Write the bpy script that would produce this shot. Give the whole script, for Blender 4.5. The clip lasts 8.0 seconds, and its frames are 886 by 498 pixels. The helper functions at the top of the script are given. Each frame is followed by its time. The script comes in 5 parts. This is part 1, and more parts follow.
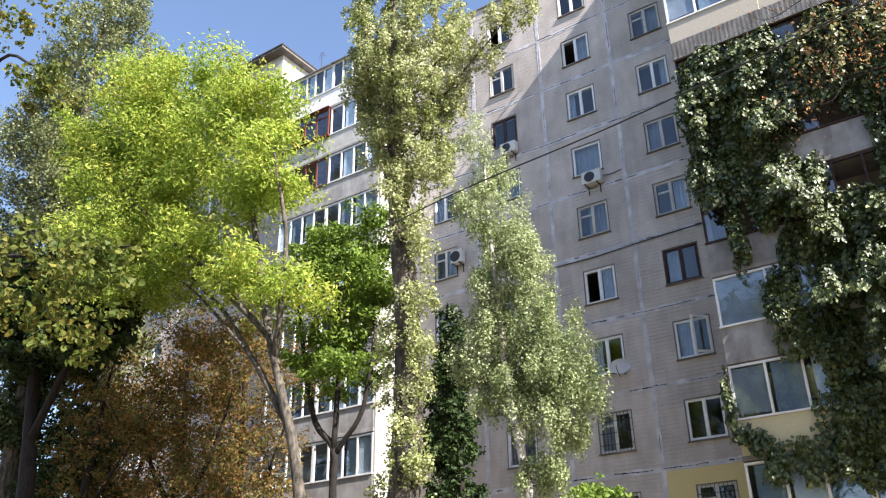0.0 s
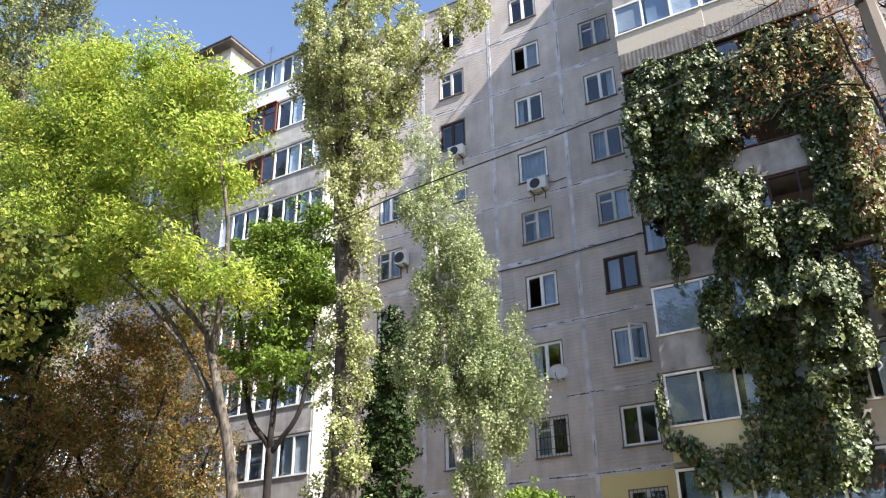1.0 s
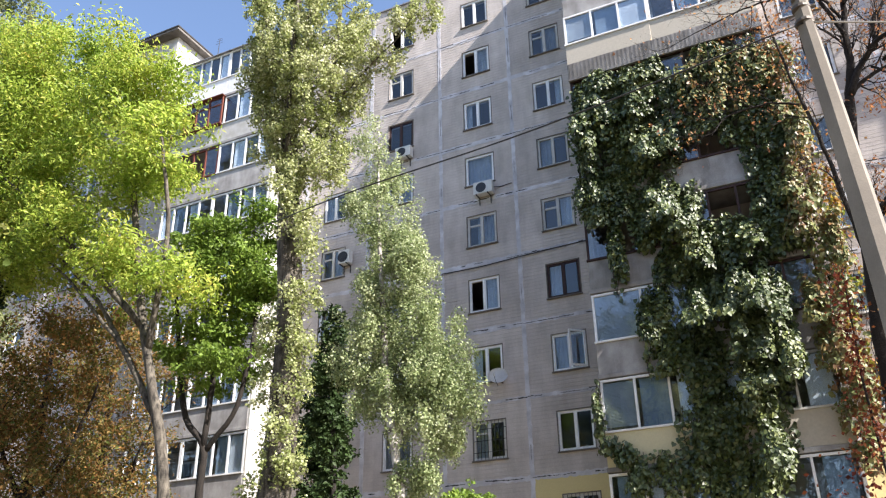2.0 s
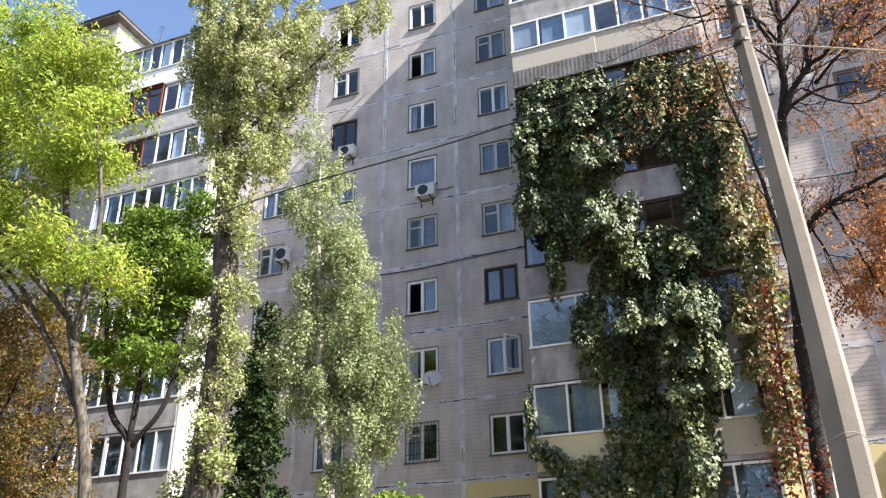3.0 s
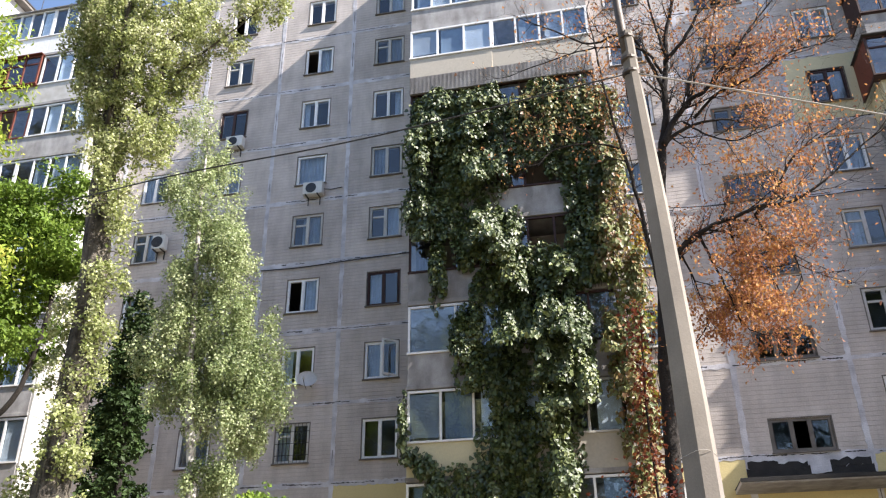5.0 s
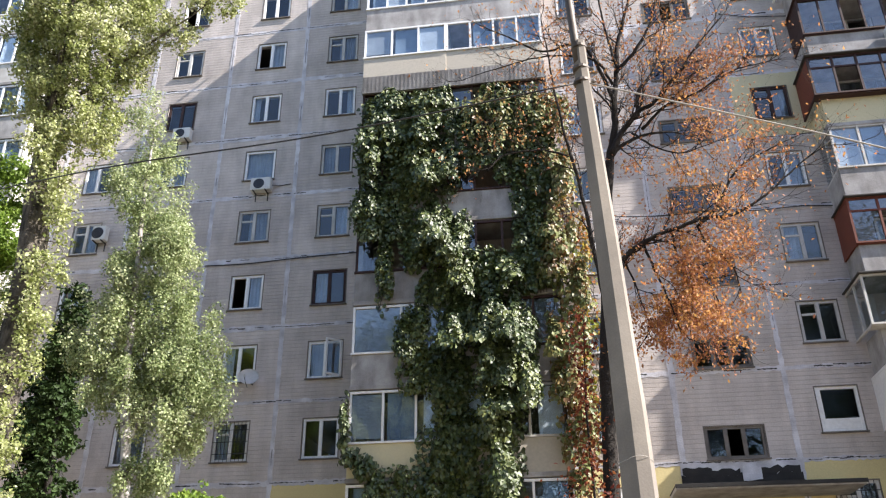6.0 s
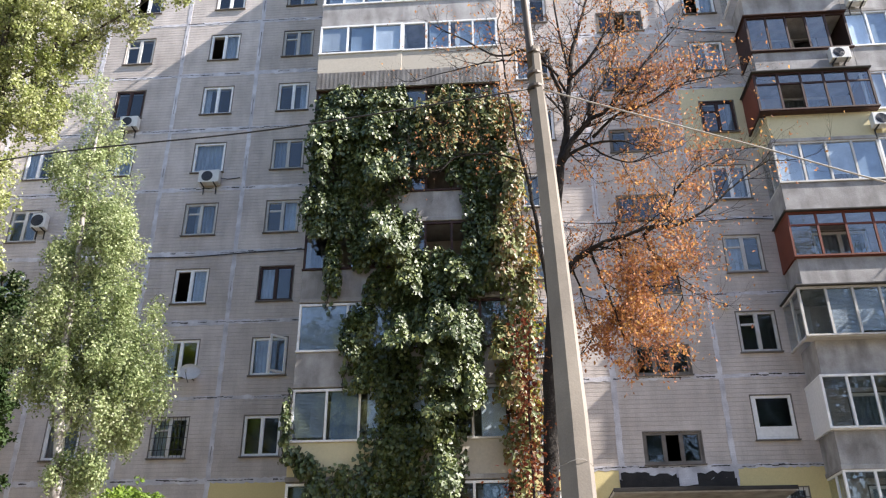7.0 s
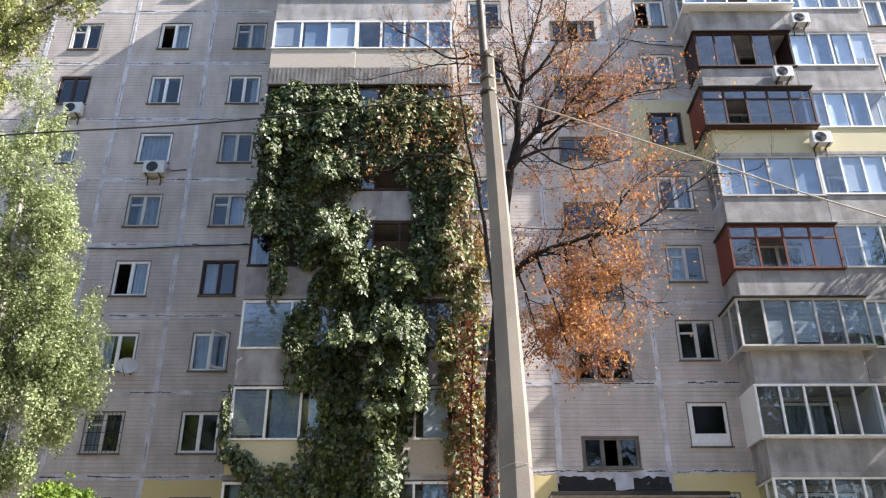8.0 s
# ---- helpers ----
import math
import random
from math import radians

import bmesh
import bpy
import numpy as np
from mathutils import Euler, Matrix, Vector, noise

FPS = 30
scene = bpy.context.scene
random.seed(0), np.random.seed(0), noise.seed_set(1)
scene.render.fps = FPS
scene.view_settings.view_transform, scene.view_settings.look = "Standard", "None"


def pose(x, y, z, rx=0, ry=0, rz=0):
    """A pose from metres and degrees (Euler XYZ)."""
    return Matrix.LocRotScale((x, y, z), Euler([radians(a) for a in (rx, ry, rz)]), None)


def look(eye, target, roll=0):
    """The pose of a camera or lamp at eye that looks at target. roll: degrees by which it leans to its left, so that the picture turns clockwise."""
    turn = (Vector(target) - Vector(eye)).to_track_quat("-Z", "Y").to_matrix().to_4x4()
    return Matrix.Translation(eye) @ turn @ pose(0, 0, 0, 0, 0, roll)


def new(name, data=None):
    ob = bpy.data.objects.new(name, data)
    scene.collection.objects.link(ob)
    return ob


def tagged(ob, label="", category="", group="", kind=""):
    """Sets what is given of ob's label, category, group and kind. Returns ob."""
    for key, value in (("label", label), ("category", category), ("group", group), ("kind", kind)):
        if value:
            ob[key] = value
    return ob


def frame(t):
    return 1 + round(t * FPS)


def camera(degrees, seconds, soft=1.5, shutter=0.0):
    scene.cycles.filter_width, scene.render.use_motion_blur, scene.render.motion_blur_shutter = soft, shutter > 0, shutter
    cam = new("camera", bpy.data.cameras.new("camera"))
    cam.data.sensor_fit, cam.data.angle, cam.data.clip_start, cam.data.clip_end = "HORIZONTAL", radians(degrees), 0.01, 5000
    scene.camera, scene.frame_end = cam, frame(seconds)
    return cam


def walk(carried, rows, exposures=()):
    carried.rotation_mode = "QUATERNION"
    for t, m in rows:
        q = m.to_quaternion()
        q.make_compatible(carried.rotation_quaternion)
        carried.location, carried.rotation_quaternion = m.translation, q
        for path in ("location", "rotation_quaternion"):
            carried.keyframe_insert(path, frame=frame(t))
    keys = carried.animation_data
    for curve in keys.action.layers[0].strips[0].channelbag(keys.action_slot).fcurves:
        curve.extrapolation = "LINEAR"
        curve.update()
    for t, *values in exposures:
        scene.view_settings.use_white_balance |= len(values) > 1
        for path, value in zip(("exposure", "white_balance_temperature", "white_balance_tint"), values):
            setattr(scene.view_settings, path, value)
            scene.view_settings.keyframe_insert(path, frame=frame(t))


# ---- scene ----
cam = camera(56.0, 8.0, soft=1.2)
EYE = (0.0, 0.0, 1.6)
# seconds, yaw, pitch, roll of a camera that turns where it stands
TURN = [(0.0, 34.57, 26.13, 0.88), (0.5, 32.48, 26.15, 0.82), (1.0, 30.26, 26.18, 0.79), (2.5, 23.69, 26.27, 0.69),
        (3.0, 21.28, 26.31, 0.63), (3.5, 19.03, 26.37, 0.59), (4.0, 16.66, 26.43, 0.55), (4.5, 14.49, 26.47, 0.50),
        (6.0, 8.30, 26.61, 0.38), (6.5, 6.41, 26.62, 0.31), (7.0, 4.31, 26.63, 0.22), (7.5, 2.33, 26.66, 0.16), (8.0, 0.21, 26.69, 0.09)]
walk(cam, [(t, pose(*EYE, 90 + p, r, y)) for t, y, p, r in TURN], [(0.0, 1.54, 6150, 15.0), (8.0, 1.54, 6150, 15.0)])

# ---- light ----
SUN_DIR = Vector((1.0, -0.21, 0.90)).normalized()     # towards the sun
world = bpy.data.worlds.new("sky")
scene.world = world
world.use_nodes = True
wt = world.node_tree
sky = wt.nodes.new("ShaderNodeTexSky")
sky.sky_type, sky.sun_disc = 'NISHITA', False
sky.sun_elevation = math.asin(SUN_DIR.z)
sky.sun_rotation = math.atan2(SUN_DIR.x, SUN_DIR.y)
sky.air_density, sky.dust_density, sky.ozone_density = 1.0, 0.8, 0.1
wt.nodes["Background"].inputs["Strength"].default_value = 0.1
wt.links.new(sky.outputs[0], wt.nodes["Background"].inputs[0])
sun = new("sun", bpy.data.lights.new("sun", 'SUN'))
sun.data.energy, sun.data.angle, sun.data.color = 5.0, radians(0.53), (1.0, 0.92, 0.79)
sun.matrix_world = look(SUN_DIR * 60, (0, 0, 0))


# ---- materials ----
def material(name, base, rough=0.8, spots=None, spot_scale=3.0, spot_amount=0.5, grain=40.0, bump=0.15, metal=0.0,
             streaks=0.0, streak_scale=1.2, per_object=0.0, per_island=0.0, spread=0.35, tiles=False):
    """A weathered opaque surface: large stains and fine grain over a base colour, with relief."""
    m = bpy.data.materials.new(name)
    m.use_nodes = True
    nt = m.node_tree
    N, Lk = nt.nodes, nt.links
    bs = N["Principled BSDF"]
    bs.inputs["Roughness"].default_value, bs.inputs["Metallic"].default_value = rough, metal
    geo = N.new("ShaderNodeNewGeometry")
    n1 = N.new("ShaderNodeTexNoise")
    n1.inputs["Scale"].default_value, n1.inputs["Detail"].default_value = spot_scale * 0.35, 6
    n2 = N.new("ShaderNodeTexNoise")
    n2.inputs["Scale"].default_value, n2.inputs["Detail"].default_value = grain, 4
    Lk.new(geo.outputs["Position"], n1.inputs["Vector"])
    Lk.new(geo.outputs["Position"], n2.inputs["Vector"])
    ramp = N.new("ShaderNodeValToRGB")
    ramp.color_ramp.elements[0].position, ramp.color_ramp.elements[1].position = 0.5 - spread / 2, 0.5 + spread / 2
    ramp.color_ramp.elements[0].color = (*(spots or [c * 0.65 for c in base]), 1)
    ramp.color_ramp.elements[1].color = (*base, 1)
    Lk.new(n1.outputs["Fac"], ramp.inputs["Fac"])
    mix0 = N.new("ShaderNodeMix")
    mix0.data_type = 'RGBA'
    mix0.inputs["Factor"].default_value = spot_amount
    mix0.inputs["A"].default_value = (*base, 1)
    Lk.new(ramp.outputs["Color"], mix0.inputs["B"])
    last = mix0.outputs["Result"]
    if streaks:
        mp = N.new("ShaderNodeMapping")
        mp.inputs["Scale"].default_value = (2.2, 2.2, 0.5)
        Lk.new(geo.outputs["Position"], mp.inputs["Vector"])
        n3 = N.new("ShaderNodeTexNoise")
        n3.inputs["Scale"].default_value, n3.inputs["Detail"].default_value = streak_scale, 5
        Lk.new(mp.outputs[0], n3.inputs["Vector"])
        rs = N.new("ShaderNodeMapRange")
        rs.inputs["From Min"].default_value, rs.inputs["From Max"].default_value = 0.42, 0.7
        rs.inputs["To Min"].default_value, rs.inputs["To Max"].default_value = 1.0, 1.0 - streaks
        Lk.new(n3.outputs["Fac"], rs.inputs["Value"])
        ms = N.new("ShaderNodeMix")
        ms.data_type, ms.blend_type = 'RGBA', 'MULTIPLY'
        ms.inputs["Factor"].default_value = 1.0
        Lk.new(last, ms.inputs["A"])
        Lk.new(rs.outputs["Result"], ms.inputs["B"])
        last = ms.outputs["Result"]
    if tiles:
        tc = N.new("ShaderNodeTexCoord")
        sx, cx = N.new("ShaderNodeSeparateXYZ"), N.new("ShaderNodeCombineXYZ")
        Lk.new(tc.outputs["Object"], sx.inputs[0])
        Lk.new(sx.outputs["X"], cx.inputs["X"])
        Lk.new(sx.outputs["Z"], cx.inputs["Y"])
        br = N.new("ShaderNodeTexBrick")
        br.inputs["Scale"].default_value = 1.0
        br.inputs["Brick Width"].default_value, br.inputs["Row Height"].default_value, br.inputs["Mortar Size"].default_value = 0.28, 0.1388, 0.006
        br.inputs["Color1"].default_value, br.inputs["Color2"].default_value, br.inputs["Mortar"].default_value = (1, 1, 1, 1), (0.90, 0.90, 0.90, 1), (0.80, 0.80, 0.80, 1)
        Lk.new(cx.outputs[0], br.inputs["Vector"])
        mt = N.new("ShaderNodeMix")
        mt.data_type, mt.blend_type = 'RGBA', 'MULTIPLY'
        mt.inputs["Factor"].default_value = 0.35
        Lk.new(last, mt.inputs["A"])
        Lk.new(br.outputs["Color"], mt.inputs["B"])
        last = mt.outputs["Result"]
    rg = N.new("ShaderNodeMapRange")
    rg.inputs["To Min"].default_value, rg.inputs["To Max"].default_value = 0.82, 1.14
    Lk.new(n2.outputs["Fac"], rg.inputs["Value"])
    val = rg.outputs["Result"]
    for amount, node, out in ((per_object, "ShaderNodeObjectInfo", "Random"), (per_island, "ShaderNodeNewGeometry", "Random Per Island")):
        if amount:
            oi = N.new(node)
            ro = N.new("ShaderNodeMapRange")
            ro.inputs["To Min"].default_value, ro.inputs["To Max"].default_value = 1 - amount, 1 + amount
            Lk.new(oi.outputs[out], ro.inputs["Value"])
            mu = N.new("ShaderNodeMath")
            mu.operation = 'MULTIPLY'
            Lk.new(val, mu.inputs[0])
            Lk.new(ro.outputs["Result"], mu.inputs[1])
            val = mu.outputs[0]
    mg = N.new("ShaderNodeMix")
    mg.data_type, mg.blend_type = 'RGBA', 'MULTIPLY'
    mg.inputs["Factor"].default_value = 1.0
    Lk.new(last, mg.inputs["A"])
    Lk.new(val, mg.inputs["B"])
    Lk.new(mg.outputs["Result"], bs.inputs["Base Color"])
    if bump:
        bp = N.new("ShaderNodeBump")
        bp.inputs["Strength"].default_value, bp.inputs["Distance"].default_value = bump, 0.02
        Lk.new(n2.outputs["Fac"], bp.inputs["Height"])
        Lk.new(bp.outputs[0], bs.inputs["Normal"])
    return m


def leaf_material(name, colors, gloss=0.5, through_light=0.45, shine=0.2):
    """Leaves: each its own colour out of a few, a little gloss, and light that comes through."""
    m = bpy.data.materials.new(name)
    m.use_nodes = True
    nt = m.node_tree
    N, Lk = nt.nodes, nt.links
    bs = N["Principled BSDF"]
    geo = N.new("ShaderNodeNewGeometry")
    ramp = N.new("ShaderNodeValToRGB")
    els = ramp.color_ramp.elements
    els[0].color, els[1].color = (*colors[0], 1), (*colors[-1], 1)
    for i, c in enumerate(colors[1:-1], 1):
        els.new(i / (len(colors) - 1)).color = (*c, 1)
    n1 = N.new("ShaderNodeTexNoise")
    n1.inputs["Scale"].default_value, n1.inputs["Detail"].default_value = 0.8, 3
    Lk.new(geo.outputs["Position"], n1.inputs["Vector"])
    patch = N.new("ShaderNodeMapRange")
    patch.inputs["From Min"].default_value, patch.inputs["From Max"].default_value = 0.3, 0.7
    Lk.new(n1.outputs["Fac"], patch.inputs["Value"])
    blend = N.new("ShaderNodeMix")
    blend.inputs["Factor"].default_value = 0.4
    Lk.new(geo.outputs["Random Per Island"], blend.inputs["A"])
    Lk.new(patch.outputs["Result"], blend.inputs["B"])
    Lk.new(blend.outputs["Result"], ramp.inputs["Fac"])
    wn = N.new("ShaderNodeTexWhiteNoise")
    wn.noise_dimensions = '1D'
    Lk.new(geo.outputs["Random Per Island"], wn.inputs["W"])
    rg = N.new("ShaderNodeMapRange")
    rg.inputs["To Min"].default_value, rg.inputs["To Max"].default_value = 0.72, 1.28
    Lk.new(wn.outputs["Value"], rg.inputs["Value"])
    mg = N.new("ShaderNodeMix")
    mg.data_type, mg.blend_type = 'RGBA', 'MULTIPLY'
    mg.inputs["Factor"].default_value = 1.0
    Lk.new(ramp.outputs["Color"], mg.inputs["A"])
    Lk.new(rg.outputs["Result"], mg.inputs["B"])
    Lk.new(mg.outputs["Result"], bs.inputs["Base Color"])
    bs.inputs["Roughness"].default_value, bs.inputs["Specular IOR Level"].default_value = gloss, shine
    tr = N.new("ShaderNodeBsdfTranslucent")
    Lk.new(mg.outputs["Result"], tr.inputs["Color"])
    mx = N.new("ShaderNodeMixShader")
    mx.inputs[0].default_value = through_light
    Lk.new(bs.outputs[0], mx.inputs[1])
    Lk.new(tr.outputs[0], mx.inputs[2])
    Lk.new(mx.outputs[0], N["Material Output"].inputs["Surface"])
    return m


def glass_material(name, tint, mirror=0.1, rough=0.02, wave=0.02):
    m = bpy.data.materials.new(name)
    m.use_nodes = True
    nt = m.node_tree
    N, Lk = nt.nodes, nt.links
    N.remove(N["Principled BSDF"])
    lw = N.new("ShaderNodeLayerWeight")
    lw.inputs["Blend"].default_value = 0.5
    pw, ml = N.new("ShaderNodeMath"), N.new("ShaderNodeMath")
    pw.operation, ml.operation = 'POWER', 'MULTIPLY_ADD'
    pw.inputs[1].default_value = 4.0
    ml.inputs[1].default_value, ml.inputs[2].default_value = 0.8, mirror
    Lk.new(lw.outputs["Facing"], pw.inputs[0])
    Lk.new(pw.outputs[0], ml.inputs[0])
    tp = N.new("ShaderNodeBsdfTransparent")
    tp.inputs["Color"].default_value = (*tint, 1)
    gl = N.new("ShaderNodeBsdfGlossy")
    gl.inputs["Roughness"].default_value = rough
    geo = N.new("ShaderNodeNewGeometry")
    nz = N.new("ShaderNodeTexNoise")
    nz.inputs["Scale"].default_value = 1.6
    Lk.new(geo.outputs["Position"], nz.inputs["Vector"])
    bp = N.new("ShaderNodeBump")
    bp.inputs["Strength"].default_value, bp.inputs["Distance"].default_value = 0.5, wave
    Lk.new(nz.outputs["Fac"], bp.inputs["Height"])
    Lk.new(bp.outputs[0], gl.inputs["Normal"])
    mx = N.new("ShaderNodeMixShader")
    Lk.new(ml.outputs[0], mx.inputs[0])
    Lk.new(tp.outputs[0], mx.inputs[1])
    Lk.new(gl.outputs[0], mx.inputs[2])
    Lk.new(mx.outputs[0], N["Material Output"].inputs["Surface"])
    return m


PANEL = material("grooved_concrete", (0.595, 0.54, 0.505), 0.9, (0.43, 0.385, 0.355), 2.6, 0.8, 30, 0.3, streaks=0.16, per_object=0.1, tiles=True)
MORTAR = material("joint_mortar", (0.66, 0.65, 0.68), 0.9, (0.38, 0.37, 0.40), 6.0, 0.9, 25, 0.4)
CRACK = material("joint_crack", (0.045, 0.044, 0.045), 0.95, grain=20)
TAR = material("old_tar", (0.014, 0.013, 0.013), 0.85, (0.03, 0.028, 0.026), 9.0, 0.7, 30, 0.4)
CORE = material("inner_wall", (0.30, 0.28, 0.25), 0.95)
CREAM = material("cream_render", (0.62, 0.56, 0.36), 0.85, (0.55, 0.50, 0.33), 2.0, 0.6, 35, 0.2)
YELLOW = material("yellow_render", (0.68, 0.57, 0.28), 0.85, (0.60, 0.50, 0.25), 2.0, 0.6, 35, 0.2)
BEIGE = material("beige_cladding", (0.47, 0.43, 0.36), 0.7, (0.46, 0.41, 0.33), 1.5, 0.5, 15, 0.1)
CONCRETE = material("balcony_concrete", (0.43, 0.42, 0.415), 0.92, (0.24, 0.225, 0.215), 5.0, 0.8, 28, 0.35, streaks=0.34, per_object=0.14)
PVC = material("white_plastic", (0.86, 0.86, 0.86), 0.35, (0.72, 0.72, 0.71), 2.0, 0.4, 12, 0.02)
OLDPAINT = material("old_white_paint", (0.56, 0.55, 0.53), 0.6, (0.42, 0.40, 0.36), 8.0, 0.8, 40, 0.15)
BROWNWOOD = material("brown_wood", (0.042, 0.014, 0.010), 0.68, (0.022, 0.009, 0.007), 5.0, 0.7, 45, 0.15)
REDWOOD = material("red_brown_wood", (0.15, 0.036, 0.018), 0.7, (0.11, 0.026, 0.012), 4.0, 0.7, 45, 0.15)
DARKMETAL = material("dark_metal", (0.05, 0.05, 0.055), 0.45, grain=25, metal=0.4)
TIN = material("grey_tin", (0.30, 0.30, 0.31), 0.5, (0.2, 0.19, 0.19), 4.0, 0.7, 30, 0.1, metal=0.3)
ROOFFELT = material("roof_felt", (0.045, 0.043, 0.042), 0.9)
CURTAIN = material("curtain_cloth", (0.66, 0.72, 0.80), 0.9, (0.42, 0.48, 0.56), 6.0, 0.6, 12, 0.3, per_object=0.35)
# dark tone chosen so the rooms behind the glass look dark
DARKROOM = material("dark_room_wall", (0.20, 0.18, 0.15), 0.95)
POLE = material("pole_concrete", (0.30, 0.268, 0.228), 0.9, (0.20, 0.178, 0.155), 6.0, 0.8, 60, 0.1, streaks=0.15)
BARK = material("grey_bark", (0.165, 0.145, 0.115), 0.95, (0.05, 0.042, 0.034), 12.0, 0.8, 30, 1.0, streaks=0.9, streak_scale=7.0)
DARKBARK = material("dark_bark", (0.028, 0.022, 0.018), 0.95, (0.014, 0.011, 0.009), 10.0, 0.8, 30, 1.0, streaks=0.6, streak_scale=7.0)
BIRCHBARK = material("birch_bark", (0.50, 0.48, 0.45), 0.8, (0.12, 0.10, 0.09), 14.0, 0.95, 20, 0.4, spread=0.2)
GROUND = material("yard_earth", (0.185, 0.15, 0.105), 0.95, (0.11, 0.09, 0.05), 1.0, 0.9, 10, 0.5)
OLDSTEEL = material("old_steel", (0.15, 0.135, 0.12), 0.6, (0.09, 0.07, 0.055), 9.0, 0.8, 40, 0.15, metal=0.3)
CABLE = material("black_cable", (0.03, 0.03, 0.03), 0.6)
LIGHTCABLE = material("grey_cable", (0.45, 0.42, 0.38), 0.6)
GLASS = glass_material("window_glass", (0.90, 0.93, 0.95), 0.07)
GLASS2 = glass_material("balcony_glass", (0.90, 0.94, 0.97), 0.11)
ASH_LEAF = leaf_material("ash_leaf", [(0.16, 0.26, 0.035), (0.27, 0.38, 0.05), (0.37, 0.47, 0.07), (0.49, 0.54, 0.10), (0.66, 0.55, 0.12)], 0.5, 0.5, 0.35)
GREEN_LEAF = leaf_material("green_leaf", [(0.085, 0.15, 0.024), (0.14, 0.22, 0.035), (0.21, 0.31, 0.05), (0.30, 0.38, 0.07)], 0.5, 0.45, 0.3)
POPLAR_LEAF = leaf_material("poplar_leaf", [(0.13, 0.17, 0.04), (0.26, 0.31, 0.09), (0.40, 0.44, 0.18), (0.57, 0.59, 0.34), (0.78, 0.77, 0.60)], 0.5, 0.4, 0.45)
FAR_LEAF = leaf_material("far_poplar_leaf", [(0.12, 0.15, 0.06), (0.17, 0.20, 0.08), (0.24, 0.26, 0.12), (0.30, 0.29, 0.14)], 0.35, 0.3)
BIRCH_LEAF = leaf_material("birch_leaf", [(0.11, 0.16, 0.055), (0.27, 0.335, 0.145), (0.41, 0.46, 0.24), (0.58, 0.60, 0.41)], 0.45, 0.42, 0.45)
RUST_LEAF = leaf_material("rust_leaf", [(0.055, 0.06, 0.02), (0.19, 0.09, 0.035), (0.12, 0.155, 0.04), (0.38, 0.20, 0.07), (0.085, 0.115, 0.03), (0.56, 0.40, 0.15)])
ORANGE_LEAF = leaf_material("orange_leaf", [(0.20, 0.085, 0.055), (0.34, 0.16, 0.10), (0.47, 0.21, 0.08), (0.60, 0.34, 0.11), (0.32, 0.155, 0.115)], 0.55, 0.4, 0.25)
MIXED_LEAF = leaf_material("turning_leaf", [(0.12, 0.20, 0.03), (0.20, 0.26, 0.04), (0.38, 0.30, 0.05), (0.34, 0.12, 0.04), (0.16, 0.24, 0.04)])
RED_LEAF = leaf_material("red_creeper_leaf", [(0.07, 0.018, 0.014), (0.13, 0.03, 0.02), (0.26, 0.09, 0.035), (0.10, 0.085, 0.03)])
YELLOW_LEAF = leaf_material("yellowing_leaf", [(0.06, 0.10, 0.02), (0.11, 0.15, 0.03), (0.18, 0.19, 0.04), (0.34, 0.26, 0.06)])
# palest stop raised so that leaves in sun read brighter
IVY_LEAF = leaf_material("ivy_leaf", [(0.026, 0.043, 0.009), (0.045, 0.07, 0.015), (0.09, 0.12, 0.028), (0.26, 0.285, 0.09)], 0.52, 0.08, 0.8)
VINE_LEAF = leaf_material("vine_leaf", [(0.05, 0.075, 0.025), (0.14, 0.17, 0.06), (0.24, 0.25, 0.10), (0.20, 0.12, 0.045), (0.16, 0.055, 0.028)], 0.45, 0.2, 0.4)
# leaf colour darkened to stand in for foliage lying in shade
SHADE_LEAF = leaf_material("shade_toned_leaf", [(0.022, 0.042, 0.012), (0.035, 0.062, 0.018), (0.055, 0.085, 0.026)], 0.55, 0.15)
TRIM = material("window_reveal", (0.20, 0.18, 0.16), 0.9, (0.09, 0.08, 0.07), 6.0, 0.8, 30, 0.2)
ACWHITE = material("appliance_white", (0.66, 0.66, 0.63), 0.5, (0.52, 0.51, 0.48), 5.0, 0.6, 20, 0.05)
# dark blue cloth puts the panes' bluish sky reflection into colour
SHEER = material("pane_blue_cloth", (0.24, 0.32, 0.42), 0.9, (0.14, 0.19, 0.26), 7.0, 0.7, 10, 0.3)
SEAM = material("old_seam", (0.24, 0.235, 0.24), 0.95, (0.12, 0.12, 0.125), 5.0, 0.8, 20)


# ---- building blocks ----
def mesh_of(name, bm, mat, smooth=False):
    me = bpy.data.meshes.new(name)
    bm.to_mesh(me)
    bm.free()
    me.materials.append(mat)
    if smooth:
        for p in me.polygons:
            p.use_smooth = True
    return me


def part(name, bm, mat, parent=None, label="", smooth=False):
    ob = new(name, mesh_of(name, bm, mat, smooth))
    if parent:
        ob.parent = parent
    if label:
        tagged(ob, label)
    return ob


def put(name, me, parent, loc=(0, 0, 0)):
    ob = new(name, me)
    ob.parent, ob.location = parent, loc
    return ob


def thing(name, at, label, category, group="", kind=""):
    return tagged_at(new(name), at, label, category, group, kind)


def tagged_at(ob, at, label, category, group="", kind=""):
    ob.location = at
    return tagged(ob, label, category, group, kind)


FACES = ((0, 3, 2, 1), (4, 5, 6, 7), (0, 1, 5, 4), (1, 2, 6, 5), (2, 3, 7, 6), (3, 0, 4, 7))


